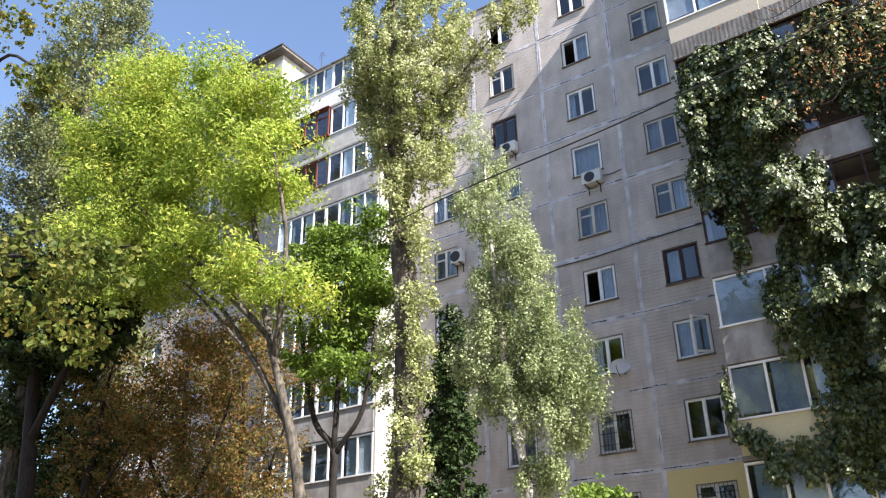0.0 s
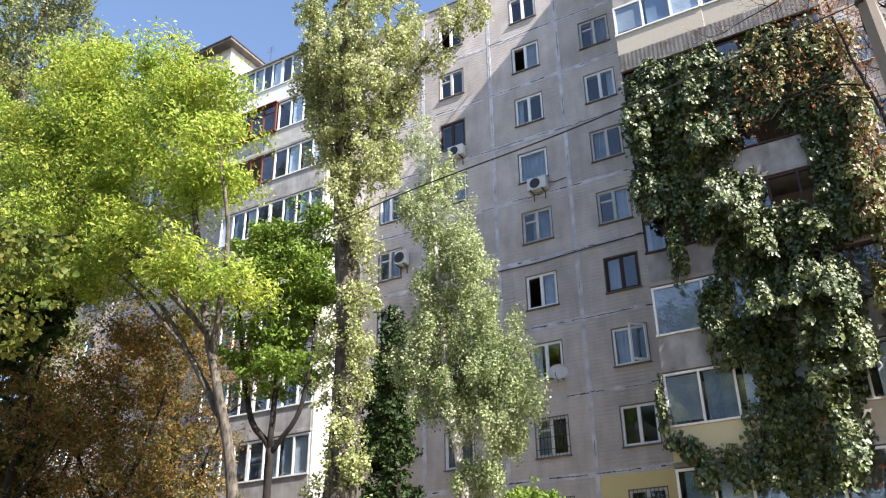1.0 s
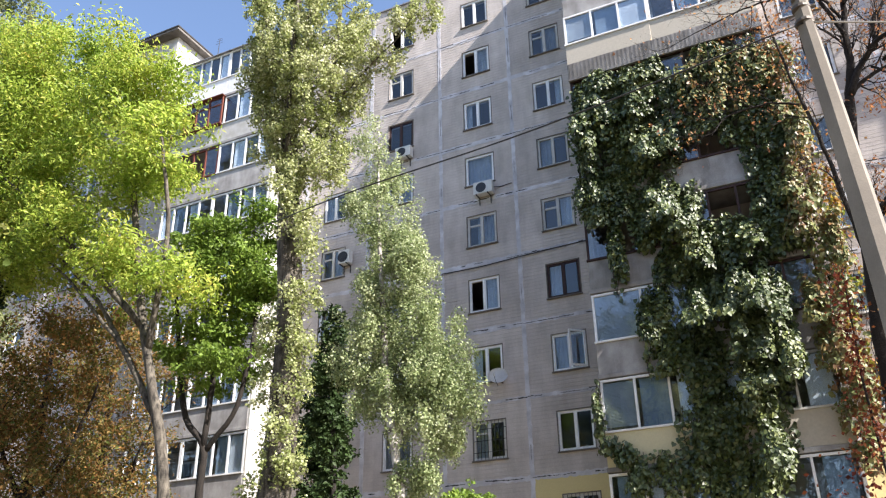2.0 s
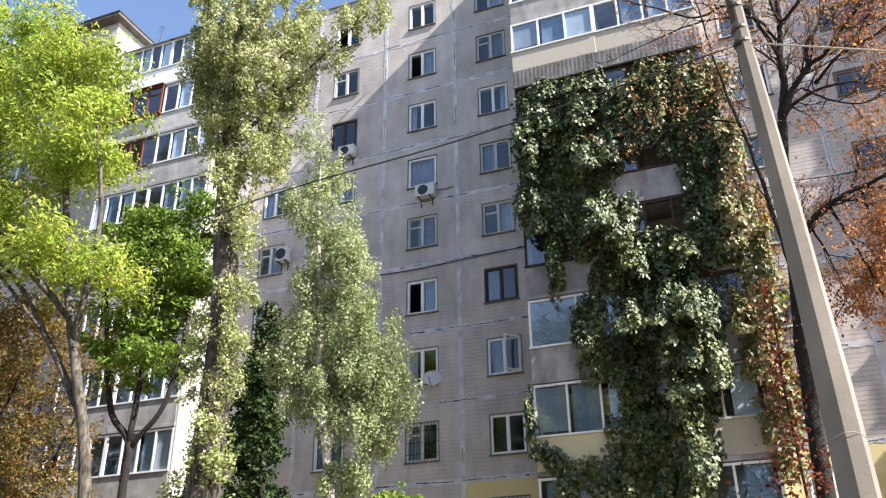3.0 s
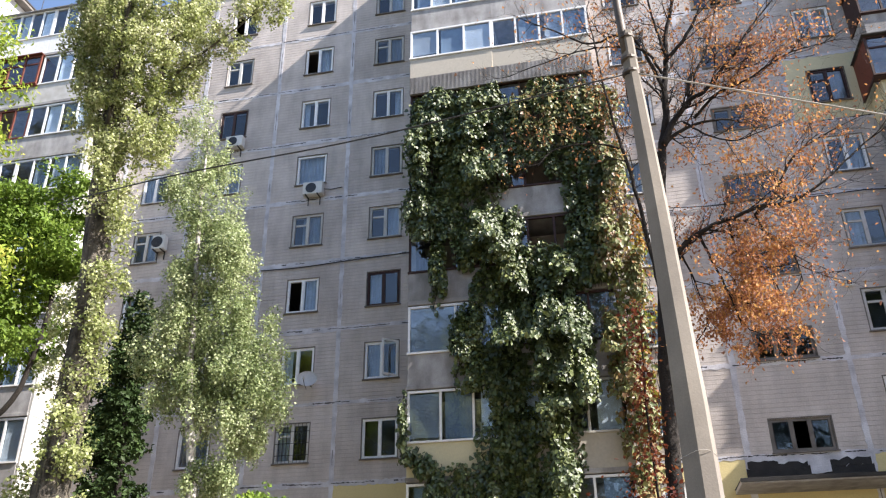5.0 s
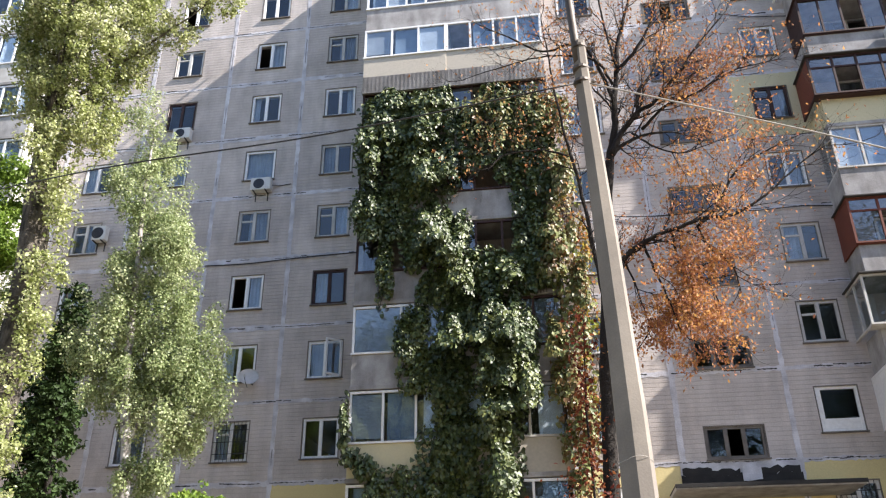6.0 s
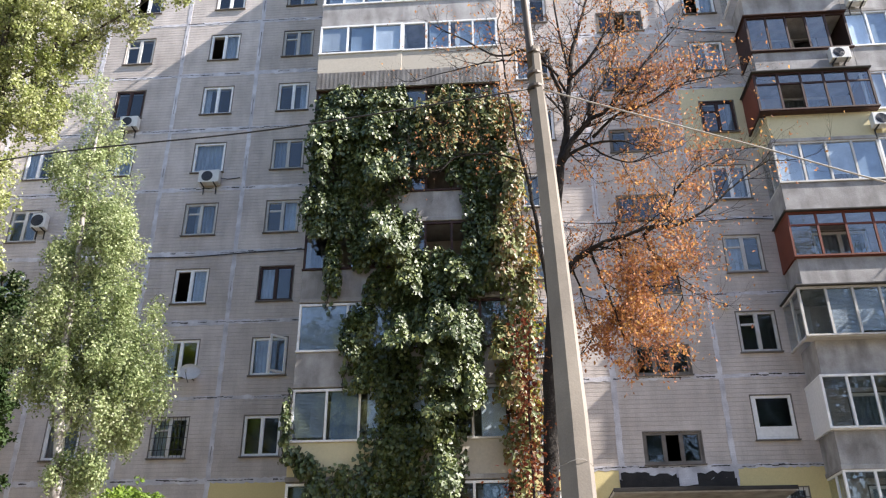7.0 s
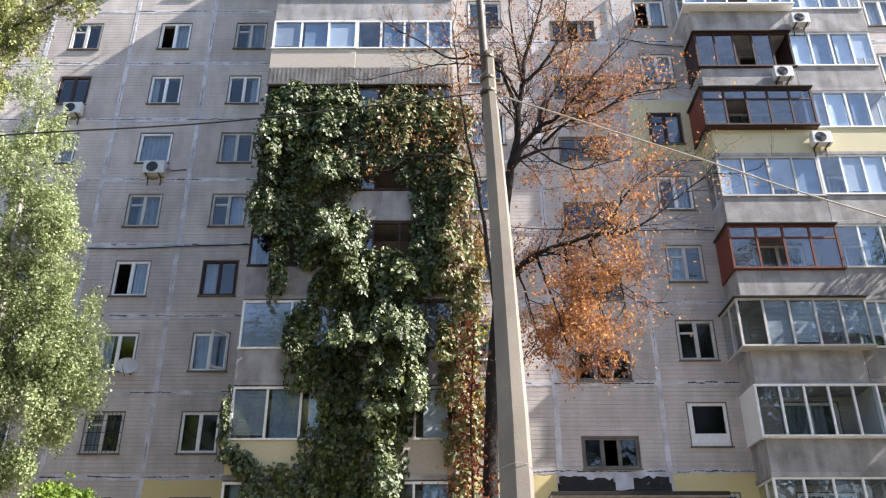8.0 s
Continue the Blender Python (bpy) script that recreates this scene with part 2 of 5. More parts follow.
def box(bm, x0, x1, y0, y1, z0, z1, bevel=0.0):
    vs = [bm.verts.new(p) for p in ((x0, y0, z0), (x1, y0, z0), (x1, y1, z0), (x0, y1, z0), (x0, y0, z1), (x1, y0, z1), (x1, y1, z1), (x0, y1, z1))]
    fs = [bm.faces.new([vs[i] for i in f]) for f in FACES]
    if bevel:
        bmesh.ops.bevel(bm, geom=list({e for f in fs for e in f.edges}), offset=bevel, segments=1, affect='EDGES')
    return bm


def boxed(*dims, bevel=0.0):
    return box(bmesh.new(), *dims, bevel=bevel)


def tube(bm, pts, radii, sides=7, rough=0.0):
    """A tapered tube along a line of points."""
    pts = [Vector(p) for p in pts]
    rings = []
    for i, p in enumerate(pts):
        d = (pts[min(i + 1, len(pts) - 1)] - pts[max(i - 1, 0)]).normalized()
        a = d.orthogonal().normalized() if i == 0 else (a - d * a.dot(d)).normalized()
        b = d.cross(a)
        rings.append([bm.verts.new(p + (a * math.cos(2 * math.pi * k / sides) + b * math.sin(2 * math.pi * k / sides)) * radii[i] * (1 + rough * noise.noise(Vector((k * 1.7, i * 0.45, 3.1))) + rough * 0.6 * (k % 2))) for k in range(sides)])
    for r, s in zip(rings, rings[1:]):
        for k in range(sides):
            bm.faces.new((r[k], r[(k + 1) % sides], s[(k + 1) % sides], s[k]))
    bm.faces.new(rings[0][::-1])
    bm.faces.new(rings[-1])
    return bm


def bent(points, steps=5, wobble=0.0, rng=random):
    """A smooth line through a few points (Catmull-Rom), with a little wobble."""
    P = [Vector(p) for p in points]
    P = [P[0] * 2 - P[1]] + P + [P[-1] * 2 - P[-2]]
    out = []
    for i in range(1, len(P) - 2):
        for k in range(steps):
            t = k / steps
            a, b, c, d = P[i - 1], P[i], P[i + 1], P[i + 2]
            q = 0.5 * ((2 * b) + (c - a) * t + (2 * a - 5 * b + 4 * c - d) * t * t + (3 * b - a - 3 * c + d) * t ** 3)
            out.append(q + Vector((rng.uniform(-1, 1), rng.uniform(-1, 1), rng.uniform(-1, 1))) * wobble)
    return out + [P[-2]]


# ---- the plan of the house ----
YL, YB, YR, YW = 27.25, 24.10, 25.845, 25.40      # planes: long wall, middle bay, far wall, wing balconies
STOREY, SILL0, HEAD = 2.8, 5.074, 1.37            # storey, sill of the ground floor, window height
DZR = -0.146                                      # drop of the second section, set to fit the camera's view
DEPTH = 0.32


def sill(row):
    return SILL0 + STOREY * (8 - row)


# ground: one unseen sheet, rising towards the house to suit the camera fit
bm = bmesh.new()
xs = [-900, -300, -120, -60, -40, -25, -15, -8, 0, 8, 15, 25, 40, 60, 120, 300, 900]
ys = [-900, -300, -120, -60, -30, -15, -6, 0, 4, 8, 12, 16, 20, 23, 30, 45, 80, 200, 900]
rise = lambda y: 3.0 * min(1, max(0, (y - 3) / 19)) ** 1.3
grid = [[bm.verts.new((x, y, rise(y) + 0.08 * math.sin(x * 1.3 + y))) for y in ys] for x in xs]
for a, b in zip(grid, grid[1:]):
    for j in range(len(ys) - 1):
        bm.faces.new((a[j], b[j], b[j + 1], a[j + 1]))
tagged(part("ground", bm, GROUND, smooth=True), "bare earth yard with thin grass", "ground", kind="structure")

COURSE = 0.139
panel_cache = {}


def panel_mesh(w, h, hole, mat=PANEL, grooves=True):
    """A wall panel with its front at y = 0, in courses with recessed grooves, and a hole (x0, x1, z0, z1)."""
    key = (round(w, 3), round(h, 3), hole, mat.name, grooves)
    if key in panel_cache:
        return panel_cache[key]
    bm = bmesh.new()

    def solid(x0, x1, z0, z1, y0, y1):
        if hole and x0 < hole[1] and x1 > hole[0] and z0 < hole[3] and z1 > hole[2]:
            cuts = [(x0, hole[0], z0, z1), (hole[1], x1, z0, z1), (max(x0, hole[0]), min(x1, hole[1]), z0, hole[2]), (max(x0, hole[0]), min(x1, hole[1]), hole[3], z1)]
        else:
            cuts = [(x0, x1, z0, z1)]
        for a, b, c, d in cuts:
            if b - a > 0.004 and d - c > 0.004:
                box(bm, a, b, y0, y1, c, d)
    solid(0, w, 0, h, 0.014, DEPTH)
    if grooves:
        n = round(h / COURSE)
        for i in range(n):
            solid(0.0, w, i * h / n + 0.006, (i + 1) * h / n - 0.002, 0.0, 0.014)
    else:
        solid(0, w, 0, h, 0.0, 0.014)
    panel_cache[key] = mesh_of("panel", bm, mat)
    return panel_cache[key]


def wavy_strip(x0, x1, z0, z1, depth, along_x, amp, rng, step=0.22):
    """A flat smear of mortar with uneven edges, a few millimetres thick."""
    bm = bmesh.new()
    n = max(2, int((x1 - x0 if along_x else z1 - z0) / step))
    rows = []
    for i in range(n + 1):
        t = i / n
        if along_x:
            x, a, b = x0 + (x1 - x0) * t, z0 + rng.uniform(-amp, amp), z1 + rng.uniform(-amp, amp)
            q = ((x, 0, a), (x, 0, b), (x, depth, b), (x, depth, a))
        else:
            z, a, b = z0 + (z1 - z0) * t, x0 + rng.uniform(-amp, amp), x1 + rng.uniform(-amp, amp)
            q = ((a, 0, z), (b, 0, z), (b, depth, z), (a, depth, z))
        rows.append([bm.verts.new(p) for p in q])
    for r, s in zip(rows, rows[1:]):
        for k in range(4):
            bm.faces.new((r[k], r[(k + 1) % 4], s[(k + 1) % 4], s[k]))
    bmesh.ops.recalc_face_normals(bm, faces=bm.faces[:])
    return bm


def wall(name, y, cols, rows, dz, label, skip=(), plain=None):
    """A wall of storey-high panels. cols: (x0, x1, window x0, window x1 or None, z shift of the hole, hole height)."""
    w = thing(name, (0, y, 0), label, "wall", kind="structure")
    rng = random.Random(name)
    z_top = max(sill(r) for r in rows) - 0.77 + STOREY + dz
    for r in rows:
        z0 = sill(r) - 0.77 + dz
        for i, (a, b, wa, wb, shift, hh) in enumerate(cols):
            if (i, r) in skip:
                continue
            g = 0.012
            hole = (round(wa - a - g, 3), round(wb - a - g, 3), round(0.77 + shift - g, 3), round(0.77 + shift + hh - g, 3)) if wa is not None else None
            paint = (plain or {}).get((i, r))
            put("panel", panel_mesh(b - a - 2 * g, STOREY - 2 * g, hole, paint or PANEL, paint is None), w, (a + g, 0, z0 + g))
    xa, xb = cols[0][0], cols[-1][1]
    for r in rows:
        z0 = sill(r) - 0.77 + dz
        for a, b, *_ in cols:
            t = rng.uniform(0.06, 0.11)
            put("joint", mesh_of("joint", wavy_strip(a, b, z0 - t, z0 + t * 0.8, 0.03, True, 0.03, rng, 0.1), MORTAR), w, (0, -0.008, 0))
            x = a
            while x < b - 0.3:
                e = min(b - 0.02, x + rng.uniform(0.15, 0.8))
                if rng.random() < 0.72:
                    drop = rng.uniform(-0.03, 0.02)
                    put("crack", mesh_of("crack", wavy_strip(x, e, z0 + drop - 0.004, z0 + drop + rng.uniform(0.008, 0.036), 0.02, True, 0.012, rng, 0.05), CRACK), w, (0, -0.012, 0))
                x = e
    for i, (a, *_rest) in enumerate(cols[1:]):
        t = rng.uniform(0.06, 0.105)
        for r in rows:
            z0 = sill(r) - 0.77 + dz
            put("joint", mesh_of("joint", wavy_strip(a - t, a + t, z0 + 0.04, z0 + STOREY - 0.05, 0.03, False, 0.018, rng, 0.11), MORTAR), w, (0, -0.0115, 0))
            if rng.random() < 0.55:
                z1 = z0 + rng.uniform(0.1, 1.2)
                put("crack", mesh_of("crack", wavy_strip(a - 0.008, a + rng.uniform(0.006, 0.022), z1, min(z0 + STOREY - 0.1, z1 + rng.uniform(0.4, 1.6)), 0.02, False, 0.008, rng, 0.1), SEAM), w, (0, -0.0145, 0))
    return w


H = HEAD
LEFT = [(-23.2, -19.9, -22.2, -21.0, 0, H), (-19.9, -16.6, -18.9, -17.75, 0, H), (-16.6, -13.1, -15.68, -14.45, 0, H),
        (-13.1, -9.8, -11.95, -10.70, 0, H), (-9.8, -6.35, -8.77, -7.51, 0, H)]
WING = [(-43.0, -39.7, -42.0, -40.8, 0, H), (-39.7, -36.4, -38.7, -37.4, 0, H), (-36.4, -33.1, -35.4, -34.1, 0, H), (-33.1, -29.8, -32.1, -30.8, 0, H),
        (-29.8, -26.5, -28.7, -27.4, 0, H), (-26.5, -23.2, -25.5, -24.2, 0, H)]
RIGHT = [(0.28, 3.5, 0.95, 2.25, 0, H), (3.5, 6.85, 4.25, 5.98, -0.68, 0.97), (6.85, 9.9, 7.65, 8.87, 0, H), (9.9, 13.0, 10.6, 12.4, 0, H),
         (13.0, 16.1, 13.8, 15.4, 0, H), (16.1, 19.4, 17.0, 18.3, 0, H), (19.4, 22.7, 20.4, 21.7, 0, H), (22.7, 26.0, 23.7, 25.0, 0, H)]
ROWS = range(9)
wall("wall_long", YL, LEFT, ROWS, 0, "weathered beige concrete panel wall with mortared joints", plain={(4, 8): YELLOW})
wall("wall_wing", YL, WING, ROWS, 0, "weathered beige concrete panel wall behind trees")
wall("wall_section", YR, RIGHT, ROWS, DZR, "weathered beige concrete panel wall with a yellow painted patch", plain={(2, 3): CREAM, (0, 8): YELLOW, (2, 8): YELLOW, (1, 8): YELLOW})

# shell behind: side walls, back, floors, roof, parapets and the bay's sides
ROOF = sill(0) - 0.77 + STOREY
shell = thing("wall_shell", (0, 0, 0), "concrete side and back walls of the block", "wall", kind="structure")
part("end_wall", boxed(-43.3, -43.0, YL, YL + 9, 2.5, ROOF), CORE, shell)
part("end_wall", boxed(26.0, 26.3, YR, YL + 9, 2.5, ROOF), CORE, shell)
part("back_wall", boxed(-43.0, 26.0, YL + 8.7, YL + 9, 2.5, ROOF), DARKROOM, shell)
part("plinth", boxed(-43.0, -6.35, YL + 0.03, YL + DEPTH, 2.0, sill(8) - 0.78), CONCRETE, shell)
part("plinth", boxed(0.28, 26.0, YR + 0.03, YR + DEPTH, 2.0, sill(8) - 0.78 + DZR), CONCRETE, shell)
part("bay_side", boxed(-6.35, -6.13, YB + 0.1, YL + 0.3, 2.0, 31.0), CONCRETE, shell)
part("bay_side", boxed(0.06, 0.28, YB + 0.1, YR + 0.3, 2.0, 31.0), PANEL, shell)
part("bay_back", boxed(-6.13, 0.06, YB + 1.5, YB + 1.7, 2.0, 31.0), PANEL, shell)
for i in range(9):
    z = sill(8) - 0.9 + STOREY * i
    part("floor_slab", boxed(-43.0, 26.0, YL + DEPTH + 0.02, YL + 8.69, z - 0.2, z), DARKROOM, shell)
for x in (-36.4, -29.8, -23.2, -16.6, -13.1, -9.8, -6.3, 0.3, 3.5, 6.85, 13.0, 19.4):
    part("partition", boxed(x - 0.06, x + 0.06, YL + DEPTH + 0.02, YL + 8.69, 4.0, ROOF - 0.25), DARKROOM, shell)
roof = thing("roof", (0, 0, 0), "flat felt roof with a low concrete parapet", "roof", kind="structure")
part("roof_deck", boxed(-43.3, 26.3, YL + 0.02, YL + 9, ROOF, ROOF + 0.25), ROOFFELT, roof)
part("parapet", boxed(-43.3, -6.35, YL, YL + 0.3, ROOF + 0.01, ROOF + 0.62), PANEL, roof)
part("coping", boxed(-43.4, -6.35, YL - 0.08, YL + 0.38, ROOF + 0.62, ROOF + 0.68), TIN, roof)
part("roof_deck", boxed(-6.35, 0.28, YB, YL + 0.5, 30.7, 31.0), ROOFFELT, roof)
part("roof_deck", boxed(0.28, 26.3, YR, YL + 0.4, ROOF + DZR, ROOF + DZR + 0.25), ROOFFELT, roof)
part("parapet", boxed(0.28, 26.3, YR, YR + 0.3, ROOF + DZR + 0.25, ROOF + 0.6), PANEL, roof)

# ---- windows ----
FR = 0.085
win_no = 0
mesh_cache = {}


def cached(key, make, mat):
    key = (key, mat.name)
    if key not in mesh_cache:
        mesh_cache[key] = mesh_of(key[0][0], make(), mat)
    return mesh_cache[key]


def window(xa, xb, za, zb, y, kind="plastic", curtain=None, frame_mat=None, label="", leaves=2, swung=0):
    """A window set 0.1 m back in its opening: frame, mullions, panes, sill, and perhaps a curtain or a grille."""
    global win_no
    win_no += 1
    w, h = round(xb - xa, 3), round(zb - za, 3)
    mat = frame_mat or (PVC if kind in ("plastic", "single", "open") else OLDPAINT)
    ob = thing(f"window_{win_no}", (xa, y, za), label or "white framed window in a concrete panel", "window", "windows of the wall", "structure")

    def outer():
        bm = bmesh.new()
        box(bm, 0, w, 0.03, 0.11, 0, FR), box(bm, 0, w, 0.03, 0.11, h - FR, h)
        box(bm, 0, FR, 0.03, 0.11, FR, h - FR), box(bm, w - FR, w, 0.03, 0.11, FR, h - FR)
        return bm
    put("window_frame", cached(("window_frame", w, h), outer, mat), ob)
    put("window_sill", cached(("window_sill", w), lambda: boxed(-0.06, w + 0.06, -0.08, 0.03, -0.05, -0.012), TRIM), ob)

    # thin dark strip proud of the wall, outlining the opening
    def surround():
        bm = bmesh.new()
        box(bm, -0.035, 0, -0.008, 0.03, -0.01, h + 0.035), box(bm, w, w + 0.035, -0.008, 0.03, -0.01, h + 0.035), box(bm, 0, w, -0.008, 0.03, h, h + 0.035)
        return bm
    put("window_trim", cached(("window_trim", w, h), surround, TRIM), ob)
    edges = [FR] if leaves == 1 else [FR + (w - 2 * FR) * i / leaves for i in range(leaves)]
    edges.append(w - FR)
    for e in edges[1:-1]:
        put("mullion", cached(("mullion", h), lambda: boxed(-0.06, 0.06, 0.02, 0.105, FR, h - FR), mat), ob, (e, 0, 0))
    for i, (a, b) in enumerate(zip(edges, edges[1:])):
        pw = round(b - a, 3)
        if kind == "open" and i == (1 if leaves == 3 else 0):
            continue
        put("pane", cached(("pane", pw, h), lambda: boxed(0.03, pw - 0.03, 0.06, 0.067, FR, h - FR), GLASS), ob, (a, 0, 0)).visible_shadow = False
        if kind in ("wood", "grille") and i == 0:
            put("transom", cached(("transom", pw), lambda: boxed(0.03, pw - 0.03, 0.04, 0.10, h * 0.66, h * 0.66 + 0.07), mat), ob, (a, 0, 0))
    if curtain:
        a, b = curtain

        def folds():
            bm = bmesh.new()
            n = max(4, int((b - a) * w / 0.05))
            prev = None
            for i in range(n + 1):
                x, yy = w * (a + (b - a) * i / n), 0.2 + 0.025 * math.sin(i * 1.9) + 0.01 * math.sin(i * 0.7)
                cur = [bm.verts.new((x, yy, -0.05)), bm.verts.new((x, yy, h + 0.02))]
                if prev:
                    bm.faces.new((prev[0], cur[0], cur[1], prev[1]))
                prev = cur
            bmesh.ops.solidify(bm, geom=bm.faces[:], thickness=0.006)
            return bm
        put("curtain", cached(("curtain", w, h, a, b), folds, CURTAIN), ob)
    if swung:
        leaf = part("open_leaf", bmesh.new(), PVC, ob, "leaf swung open")
        bm = bmesh.new()
        lw = w / 2
        box(bm, -lw, 0, -0.03, 0.03, 0.02, 0.09), box(bm, -lw, 0, -0.03, 0.03, h - 0.09, h - 0.02), box(bm, -lw, -lw + 0.07, -0.03, 0.03, 0.09, h - 0.09), box(bm, -0.07, 0, -0.03, 0.03, 0.09, h - 0.09)
        bm.to_mesh(leaf.data)
        bm.free()
        leaf.location, leaf.rotation_euler = (w - 0.03, 0.0, 0), (0, 0, radians(swung))
        pane = part("pane", boxed(-lw + 0.07, -0.07, -0.004, 0.004, 0.09, h - 0.09), GLASS2, leaf)
    if kind == "grille":
        def bars():
            bm = bmesh.new()
            for i in range(1, 9):
                box(bm, w * i / 9 - 0.009, w * i / 9 + 0.009, 0.02, 0.035, 0, h)
            for k in (0.2, 0.5, 0.8):
                box(bm, 0, w, 0.018, 0.037, h * k - 0.01, h * k + 0.01)
            return bm
        put("grille", cached(("grille", w, h), bars, DARKMETAL), ob)
    return ob


def row_windows(x0, x1, y, dz, kinds, hh=HEAD, shift=0.0, leaves=2):
    for r, spec in kinds.items():
        z = sill(r) + dz + shift
        k, cur = spec[0], spec[1] if len(spec) > 1 else None
        fm = spec[2] if len(spec) > 2 else None
        lab = {"plastic": "white plastic casement window in a concrete panel", "wood": "old white wooden window with a small vent leaf",
               "open": "window with one leaf standing open", "single": "single-leaf plastic window", "grille": "ground floor window behind a dark metal grille"}[k]
        window(x0, x1, z, z + hh, y, k, cur, fm, lab, 1 if k == "single" else leaves, spec[3] if len(spec) > 3 else 0)


PL, WO, OP, SI, GR = "plastic", "wood", "open", "single", "grille"
row_windows(-22.2, -21.0, YL, 0, {r: (WO, (0, 1)) for r in ROWS})
row_windows(-18.9, -17.75, YL, 0, {0: (PL,), 1: (PL, (0, 1)), 2: (WO,), 3: (PL, (0, 0.5)), 4: (WO, (0.5, 1)), 5: (PL, (0, 1)), 6: (WO,), 7: (PL,), 8: (GR,)})
row_windows(-15.68, -14.45, YL, 0, {0: (OP,), 1: (WO,), 2: (PL, None, BROWNWOOD), 3: (PL, (0.4, 1)), 4: (PL,), 5: (WO,), 6: (WO, (0, 1)), 7: (PL, (0, 1)), 8: (GR,)})
row_windows(-11.95, -10.70, YL, 0, {0: (PL,), 1: (OP, (0.5, 1)), 2: (PL, (0, 0.25)), 3: (SI, (0, 1)), 4: (WO, (0.3, 1)), 5: (OP, (0.55, 1)), 6: (PL, (0, 0.3)), 7: (GR, (0, 0.4)), 8: (GR,)})
row_windows(-8.77, -7.51, YL, 0, {0: (WO, (0.5, 1)), 1: (WO, (0.35, 1)), 2: (PL, (0.7, 1)), 3: (PL, (0, 0.5), OLDPAINT), 4: (WO, (0.55, 1)), 5: (PL, (0, 0.4), BROWNWOOD), 6: (PL, (0, 0.5), None, 42), 7: (PL,), 8: (GR,)})
for a, b in ((-42.0, -40.8), (-38.7, -37.4), (-35.4, -34.1), (-32.1, -30.8), (-28.7, -27.4), (-25.5, -24.2)):
    row_windows(a, b, YL, 0, {r: ((PL, WO)[(r + int(-a)) % 2], (0, (r % 3) / 2 + 0.1)) for r in ROWS})
row_windows(0.95, 2.25, YR, DZR, {r: (PL, (0, 0.5)) for r in ROWS})
row_windows(4.25, 5.98, YR, DZR, {r: ((PL, OP)[r in (1, 7)], None, TRIM) for r in ROWS}, 0.97, -0.68, 3)
row_windows(7.65, 8.87, YR, DZR, {0: (OP,), 1: (OP, (0.6, 1)), 2: (PL, (0, 1)), 3: (WO, (0.5, 1), BROWNWOOD), 4: (PL, (0.6, 0.9)), 5: (WO, (0.1, 0.5)), 6: (WO,), 8: (GR,)})
low = window(7.65, 8.87, sill(7) + DZR, sill(7) + DZR + HEAD, YR, "single", None, None, "single plastic window with a white panel below the pane", 1)
part("infill_panel", boxed(FR, 1.22 - FR, 0.035, 0.1, FR, 0.4, bevel=0.006), PVC, low)
part("side_panel", boxed(FR, FR + 0.07, 0.035, 0.1, 0.402, HEAD - FR, bevel=0.004), PVC, low)
for a, b in ((10.6, 12.4), (13.8, 15.4), (17.0, 18.3), (20.4, 21.7), (23.7, 25.0)):
    row_windows(a, b, YR, DZR, {r: (PL, (0, (r % 2) * 0.5 + 0.3)) for r in ROWS})


# ---- balconies ----
rng_blind = random.Random(4)


